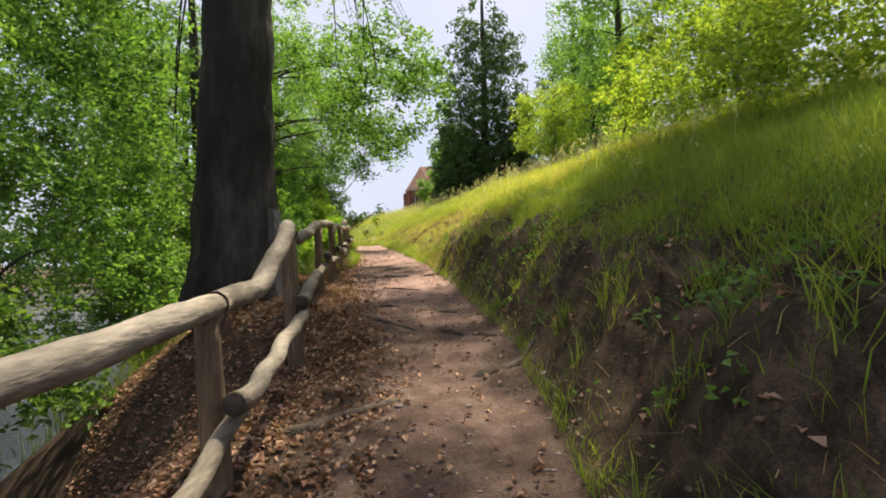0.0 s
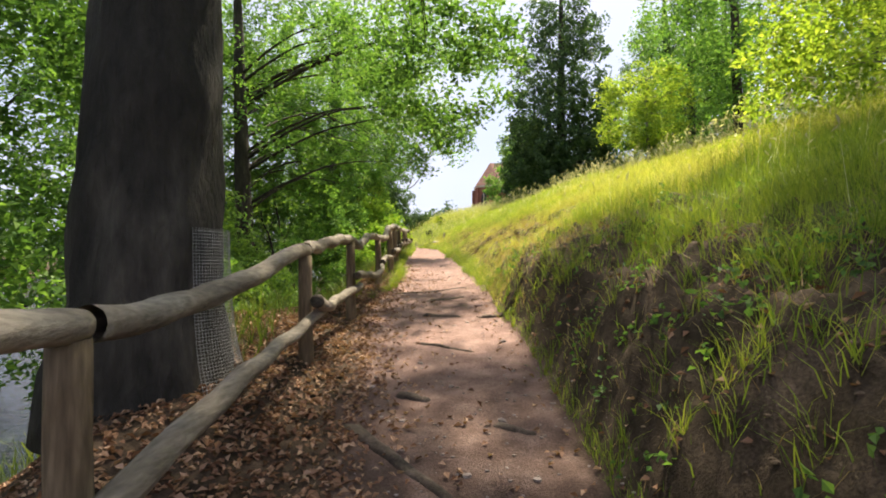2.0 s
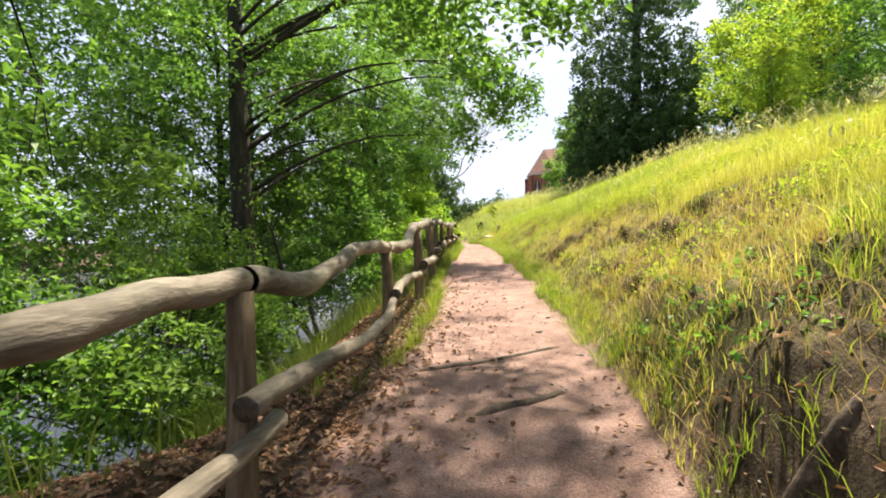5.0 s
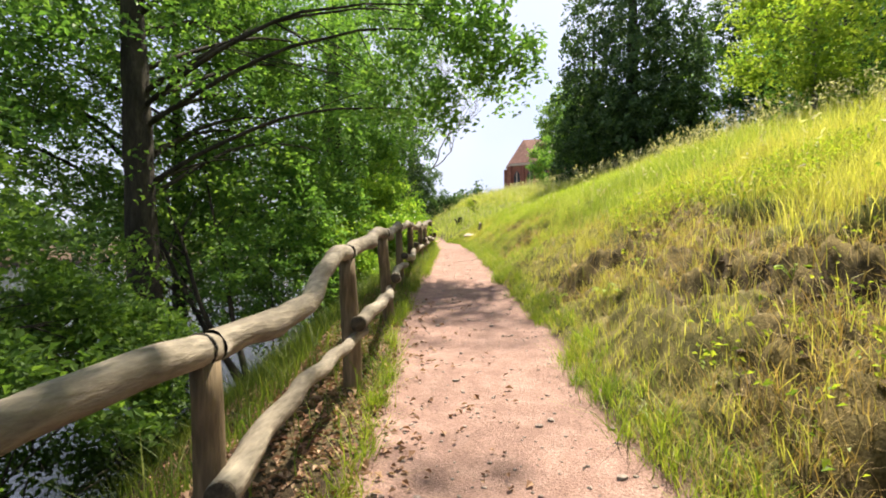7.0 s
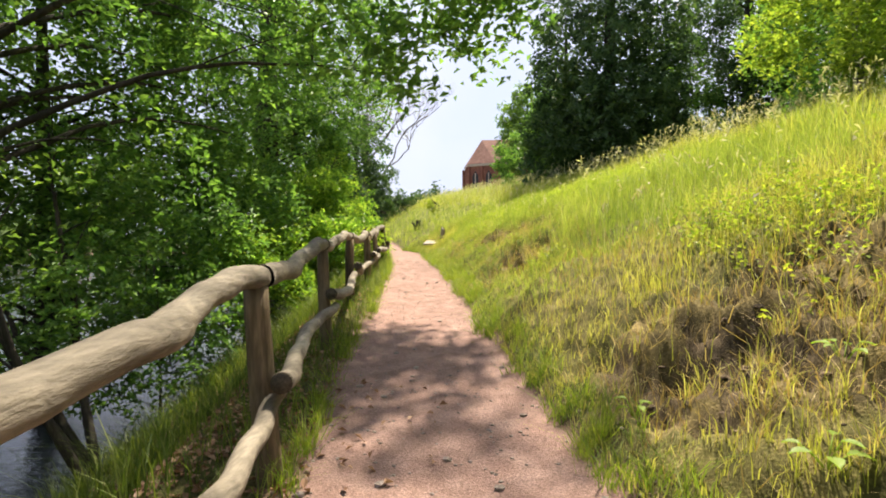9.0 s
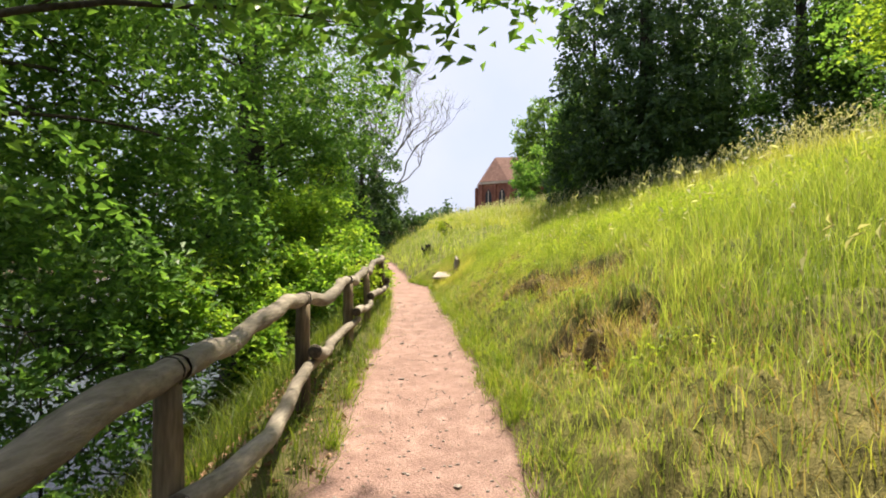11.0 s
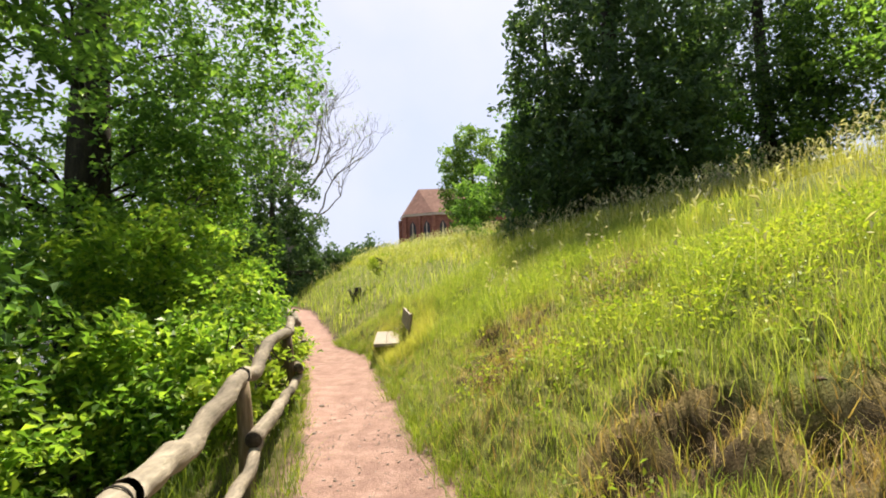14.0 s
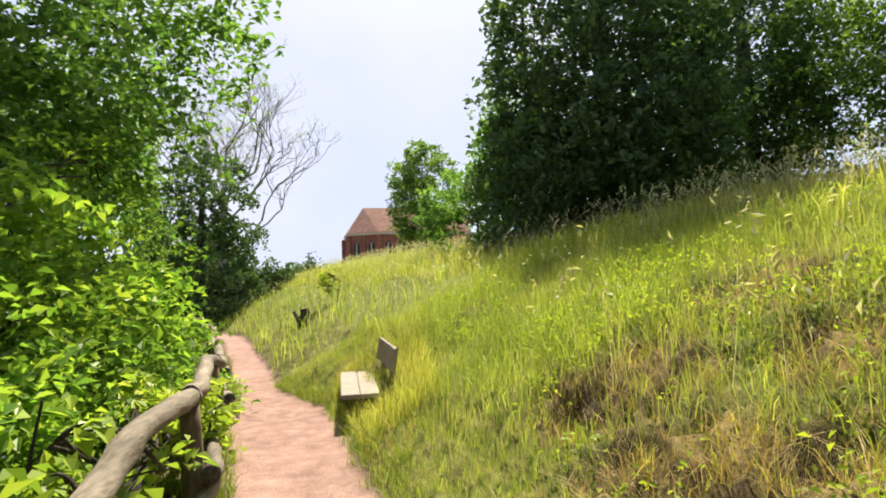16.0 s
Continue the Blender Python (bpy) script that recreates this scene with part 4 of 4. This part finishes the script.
    blades(p, rng.uniform(0.10, 0.38, len(p)), rng.uniform(0.004, 0.010, len(p)), rng.uniform(0.2, 0.6, len(p)), VERGE_SHADED, "shaded_verge_grass", "green grass along the foot of the fence")
    p, d = scatter(34000, 7, 34, 0.9, 5.5, lambda x, y, d: 0.9 * value_noise(x * 1.1, y * 1.1, 77), -1)
    blades(p, rng.uniform(0.2, 0.55, len(p)), rng.uniform(0.006, 0.014, len(p)), rng.uniform(0.3, 0.8, len(p)), VERGE_SHADED, "lakeside_grass", "soft green growth on the slope to the lake")


meadow()


# ---- fallen leaves, stones, roots ----
def litter():
    p, d = scatter(60000, -2, 24, 0.0, 3.0, lambda x, y, d: (0.35 + 0.65 * step(0.0, 0.5, d)) * (1 - 0.7 * step(15, 21, y)), -1, 1.2)
    q, d2 = scatter(10000, -2, 19, -0.95, 0.1, lambda x, y, d: (0.12 + 0.88 * step(-0.45, 0, d)) * (1 - 0.75 * step(9, 16, y)), -1)
    s, d3 = scatter(5000, -1, 12, -0.3, 1.6, lambda x, y, d: 0.3 + 0 * d, 1)
    p = np.concatenate([p, q, s]) + np.array([0, 0, 0.035])
    p[:, 2] += rng.uniform(-0.008, 0.012, len(p))
    nrm = np.stack([rng.normal(0, 0.4, len(p)), rng.normal(0, 0.4, len(p)), np.ones(len(p))], 1)
    v, f = leaf_cloud(p, nrm, rng.uniform(0.03, 0.07, len(p)), 0.6, 0.2)
    tagged(mesh_object("fallen_leaves", v, f, LITTER), "brown fallen beech leaves on the path's edge", "leaves", kind="stuff")


litter()


def lumps(n, x, y, s, flat, mat, name, label, category):
    bm = bmesh.new()
    bmesh.ops.create_icosphere(bm, subdivisions=1, radius=1.0)
    v0 = np.array([q.co[:] for q in bm.verts])
    f0 = np.array([[q.index for q in k.verts] for k in bm.faces])
    bm.free()
    v = v0[None] * (1 + rng.uniform(-0.35, 0.35, (n, len(v0), 1))) * (s[:, None, None] * np.array([1.2, 1, flat]))
    v = v + np.stack([x, y, land(x, y) - s * 0.15], 1)[:, None]
    f = f0[None] + (np.arange(n) * len(v0))[:, None, None]
    tagged(mesh_object(name, v.reshape(-1, 3), f.reshape(-1, 3), mat), label, category, kind="stuff")


p, d = scatter(9000, -1, 30, 0.05, 2.6, lambda x, y, d: (1 - 0.6 * step(10, 12, y)) * bald(x, y, d) * step(0.35, 0.6, value_noise(x * 3, y * 3, 88)), 1)
p = p[:2600]
lumps(len(p), p[:, 0], p[:, 1], rng.uniform(0.006, 0.022, len(p)) * np.where(p[:, 1] > 11, 1.4, 0.8), 0.5, CLOD, "soil_clods", "crumbled dark clods of earth on the bank", "soil")


def pebbles():
    bm = bmesh.new()
    bmesh.ops.create_icosphere(bm, subdivisions=1, radius=1.0)
    v0 = np.array([q.co[:] for q in bm.verts])
    f0 = np.array([[q.index for q in k.verts] for k in bm.faces])
    bm.free()
    n = 2600
    y = rng.uniform(-1, 30, n)
    x = centre(y) + half_width(y) * rng.uniform(-1.05, 1.25, n)
    s = rng.uniform(0.004, 0.014, n) * np.where(rng.uniform(0, 1, n) < 0.05, 2.2, 1)
    v = v0[None] * (1 + rng.uniform(-0.25, 0.25, (n, len(v0), 1))) * (s[:, None, None] * np.array([1.2, 1, 0.6]))
    v = v + np.stack([x, y, land(x, y) + s * 0.2], 1)[:, None]
    f = f0[None] + (np.arange(n) * len(v0))[:, None, None]
    tagged(mesh_object("pebbles", v.reshape(-1, 3), f.reshape(-1, 3), STONE), "small pale pebbles strewn on the dirt path", "stones", kind="stuff")


pebbles()
ROOTS = [((-1.20, 11.2), (-0.65, 11.75), .05), ((-1.05, 10.2), (-0.55, 10.1), .06), ((-0.32, 10.1), (0.35, 10.0), .045), ((-1.90, 11.95), (-0.70, 12.95), .035),
         ((-0.95, 6.75), (0.00, 5.95), .06), ((-0.70, 7.35), (-0.45, 7.25), .06), ((0.17, 5.95), (0.40, 5.65), .055), ((0.52, 5.68), (0.72, 5.5), .05),
         ((0.10, 6.9), (0.35, 6.75), .04), ((0.45, 4.3), (1.05, 4.7), .06), ((-0.70, 3.2), (-0.05, 3.9), .06), ((-0.90, 8.9), (-0.20, 8.6), .035), ((1.60, 6.6), (2.40, 6.2), .04)]


def build_roots():
    for k, (a, b, r) in enumerate(ROOTS):
        s = np.linspace(-0.15, 1.15, 20)
        q = np.stack([a[0] + (b[0] - a[0]) * s, a[1] + (b[1] - a[1]) * s], 1)
        q += 0.07 * np.stack([fbm(s * 3, s * 0 + k, 3), fbm(s * 3, s * 0 + k + 5, 4)], 1)
        z = land(q[:, 0], q[:, 1]) - r * 0.25 - 1.4 * r * np.clip(np.abs(s - 0.5) * 2 - 0.75, 0, 1) * 2
        ob = pole("tree_root", np.column_stack([q, z]), r * (1 - 0.35 * s), ROOT_WOOD, None, 9, 0.3, k)
        tagged(ob, "dark bare tree root crossing the trodden path", "root", "roots on the path")


build_roots()


# ---- bench ----
def box(bm, c, size, turn=Matrix(), bevel=0.008):
    r = bmesh.ops.create_cube(bm, size=1.0, matrix=turn @ Matrix.Translation(c) @ Matrix.Diagonal((*size, 1)))
    e = {k for q in r["verts"] for k in q.link_edges}
    bmesh.ops.bevel(bm, geom=list(e), offset=bevel, segments=2, affect="EDGES")


def build_bench():
    x, y, z = -4.82, 33.3, 2.58
    b = thing("wooden_bench", (x, y, z), "weathered grey wooden bench sunk in tall grass", "bench")
    turn = Matrix.Translation((x, y, z)) @ Matrix.Rotation(radians(5), 4, "Z") @ Matrix.Rotation(radians(4.5), 4, "X")
    for u in (-0.115, 0.115):
        bm = bmesh.new()
        box(bm, (u, 0, 0.42), (0.222, 1.55, 0.055), turn)
        part("seat_plank", bm, BENCH_WOOD, b)
    tip = turn @ Matrix.Translation((0.27, 0.1, 0.06)) @ Matrix.Rotation(radians(9), 4, "Y") @ Matrix.Rotation(radians(5), 4, "Z")
    bm = bmesh.new()
    box(bm, (0, 0, 0.73), (0.045, 1.2, 0.30), tip)
    part("backrest", bm, BENCH_WOOD, b)
    for v in (-0.34, 0.34):
        bm = bmesh.new()
        box(bm, (0.06, v, 0.12), (0.18, 0.12, 0.54), turn)
        part("leg", bm, POST_WOOD, b)
        bm = bmesh.new()
        box(bm, (0.048, v, 0.42), (0.05, 0.10, 0.90), tip)
        part("back_support", bm, POST_WOOD, b)


build_bench()
p = np.stack([rng.uniform(-5.2, -3.9, 5200), rng.uniform(31.4, 34.4, 5200)], 1)
p = p[~((p[:, 0] > -5.12) & (p[:, 0] < -4.3) & (p[:, 1] > 32.5) & (p[:, 1] < 34.2)) & (p[:, 0] > centre(p[:, 1]) + half_width(p[:, 1]) + 0.05)]
p = np.column_stack([p, land(p[:, 0], p[:, 1]) - 0.02])
blades(p, rng.uniform(0.12, 0.34, len(p)), rng.uniform(0.005, 0.01, len(p)), rng.uniform(0.2, 0.5, len(p)), GRASS, "bench_grass", "tall grass crowding round the bench")


def broad_plant(x, y, leaves, size, mat, label, seed):
    """A rosette of broad, folded, stalked leaves."""
    r = random.Random(seed)
    z = float(land(x, y))
    t = thing("broad_leaved_plant", (x, y, z), label, "plant", "broad-leaved plants on the bank")
    for k in range(leaves):
        a = k * 2.4 + r.uniform(-0.3, 0.3)
        out, rise, long = size * r.uniform(0.5, 1.1), size * r.uniform(0.6, 1.5), size * r.uniform(0.75, 1.2)
        w = Vector((math.cos(a), math.sin(a), 0))
        foot, tip = Vector((x, y, z - 0.02)), Vector((x, y, z + rise)) + w * out
        side = Vector((-w.y, w.x, 0))
        bm = bmesh.new()
        rows = []
        for q, wide, lift in ((0, 0.06, 0), (0.2, 0.55, 0.05), (0.45, 0.72, 0.06), (0.75, 0.48, 0.0), (1.0, 0.03, -0.14)):
            c = tip + w * (q * long) + Vector((0, 0, lift * long))
            rows.append([bm.verts.new(c + side * (h * wide * long * 0.5) + Vector((0, 0, abs(h) * 0.10 * long))) for h in (-1, 0, 1)])
        for u, v in zip(rows, rows[1:]):
            for h in (0, 1):
                bm.faces.new((u[h], u[h + 1], v[h + 1], v[h]))
        part("leaf", bm, mat, t, "", True)
        pole("stalk", [foot, foot.lerp(tip, 0.5) + Vector((0, 0, 0.1 * rise)), tip], [0.004, 0.003, 0.002], mat, t, 5)


for k, (bx, by) in enumerate(((1.42, 2.35), (1.62, 2.75), (1.78, 2.3), (1.95, 2.9), (1.36, 3.0), (1.7, 3.5), (2.1, 3.3), (1.55, 1.9))):
    broad_plant(bx, by, 6 + k % 4, 0.06, LEAF_BEECH, "low green broad-leaved plant rooted in the shaded bank", 50 + k)
for k, (bx, by) in enumerate(((-1.25, 18.0), (-0.8, 16.9), (-0.35, 17.6), (0.3, 15.4), (-1.9, 23.6), (-2.7, 28.0), (-2.95, 27.6), (-2.2, 26.4), (-1.7, 25.9), (-3.2, 29.4))):
    broad_plant(bx, by, 5 + k % 4, 0.075, LEAF_BRIGHT, "pale yellow-green broad-leaved plant among dry grass", 70 + k)


def build_sapling():
    """Several thin stems leaning out over the water from one root."""
    r = random.Random(12)
    x, y = -7.6, 21.4
    z = float(land(x, y))
    t = thing("leaning_sapling", (x, y, z), "dark many-stemmed sapling leaning out over the lake", "tree")
    tips = []
    for ex, ey, ez in ((-10.6, 21.0, 4.2), (-9.6, 22.4, 4.8), (-11.0, 22.6, 2.9), (-8.9, 20.4, 3.6)):
        p = limb_path((x + r.uniform(-0.1, 0.1), y + r.uniform(-0.1, 0.1), z - 0.2), (ex, ey, ez), -0.25, r, 12)
        pole("stem", p, np.linspace(0.075, 0.02, 12), BARK_DARK, t, 9, 0.15, 3)
        for k in (5, 6, 7, 8, 9, 10):
            pole("twig", limb_path(p[k], p[k] + np.array([r.uniform(-1.2, 0.5), r.uniform(-0.9, 0.9), r.uniform(0.3, 1.1)]), 0.05, r, 6), np.linspace(0.02, 0.005, 6), BARK_DARK, t, 6)
        tips += [p[k] + np.array([r.gauss(0, 0.5), r.gauss(0, 0.5), r.gauss(0.4, 0.3)]) for k in (8, 9, 10, 11) for _ in range(4)]
    p, nrm, sz = sprays(np.array(tips), 0.45, 18, 0.12, 0.4)
    v, f = leaf_cloud(p, nrm, sz)
    mesh_object("crown", v, f, LEAF_SHADE, t)


build_sapling()


def build_stump():
    x, y = -6.75, 41.3
    z = float(land(x, y))
    t = thing("tree_stump", (x, y, z), "short dark broken tree stump in the meadow", "stump")
    pole("stem", [(x + 0.03 * math.sin(k), y, z - 0.2 + 0.085 * k) for k in range(10)], np.linspace(0.17, 0.12, 10), BARK_DARK, t, 14, 0.35, 5)
    pole("side_stub", [(x - 0.12 - 0.03 * k, y, z + 0.2 + 0.06 * k) for k in range(6)], np.linspace(0.07, 0.04, 6), BARK_DARK, t, 8, 0.3, 6)


build_stump()


# ---- brick church on the hill ----
def build_church():
    base_z, eave, ridge = 9.0, 22.4, 29.2
    t = thing("brick_church", (-3.0, 147.0, base_z), "gothic red brick church with a steep tiled roof", "church")
    # polygonal choir at one end, the nave running on behind the trees
    ring = [(-12.2, 151.5), (-13.7, 147.0), (-12.4, 142.0), (-6.0, 140.0), (14.0, 142.0), (13.2, 153.5), (-6.6, 154.0)]
    n = len(ring)
    bm = bmesh.new()
    lo = [bm.verts.new((x, y, base_z)) for x, y in ring]
    hi = [bm.verts.new((x, y, eave)) for x, y in ring]
    for k in range(n):
        j = (k + 1) % n
        bm.faces.new((lo[k], lo[j], hi[j], hi[k]))
    bm.faces.new(hi)
    part("wall", bm, BRICK, t)
    bm = bmesh.new()
    mid = Vector((-2.0, 147.0, 0))
    ev = [bm.verts.new((mid.x + (x - mid.x) * 1.03, mid.y + (y - mid.y) * 1.06, eave + 0.03)) for x, y in ring]
    a, b = bm.verts.new((-9.6, 147.0, ridge)), bm.verts.new((13.8, 148.0, ridge))
    for f in ((ev[0], ev[1], a), (ev[1], ev[2], a), (ev[2], ev[3], a), (ev[3], ev[4], b, a), (ev[4], ev[5], b), (ev[5], ev[6], a, b), (ev[6], ev[0], a)):
        bm.faces.new(f)
    bm.faces.new(ev[::-1])
    part("roof", bm, ROOF, t)
    for k in range(1, 4):
        p, q = Vector((*ring[k], 0)), Vector((*ring[k + 1], 0))
        way = (q - p).normalized()
        nrm = Vector((way.y, -way.x, 0))
        long = (q - p).length
        m = Matrix(((way.x, nrm.x, 0, (p.x + q.x) / 2), (way.y, nrm.y, 0, (p.y + q.y) / 2), (0, 0, 1, eave - 0.25), (0, 0, 0, 1)))
        bm = bmesh.new()
        box(bm, (0, 0.1, 0), (long + 0.2, 0.45, 0.55), m, 0.03)
        part("cornice", bm, STUCCO, t, "pale stone cornice")
        bays = max(1, round(long / 4.0))
        for s in range(bays + 1):
            bm = bmesh.new()
            box(bm, (-long / 2 + long * s / bays, 0.3, -5.4), (0.7, 0.95, 10.0), m, 0.05)
            part("buttress", bm, BRICK, t)
        for s in range(bays):
            off = -long / 2 + long * (s + 0.5) / bays
            w, h0, h1 = 0.75, -8.6, -2.9
            pts = [(-w, h0), (w, h0), (w, h1), (w * 0.75, h1 + 0.7), (0.0, h1 + 1.5), (-w * 0.75, h1 + 0.7), (-w, h1)]
            bm = bmesh.new()
            vs = [bm.verts.new(m @ Vector((off + x, 0.02, z))) for x, z in pts]
            f = bm.faces.new(vs)
            bmesh.ops.extrude_face_region(bm, geom=[f])
            bmesh.ops.translate(bm, verts=vs, vec=nrm * 0.06)
            win = part("window", bm, DARK_GLASS, t, "tall dark pointed window")
            bm = bmesh.new()
            box(bm, (off, 0.12, (h0 + h1) / 2 + 0.5), (0.22, 0.12, h1 - h0 + 1.0), m, 0.01)
            part("mullion", bm, STUCCO, win, "pale mullion")


build_church()
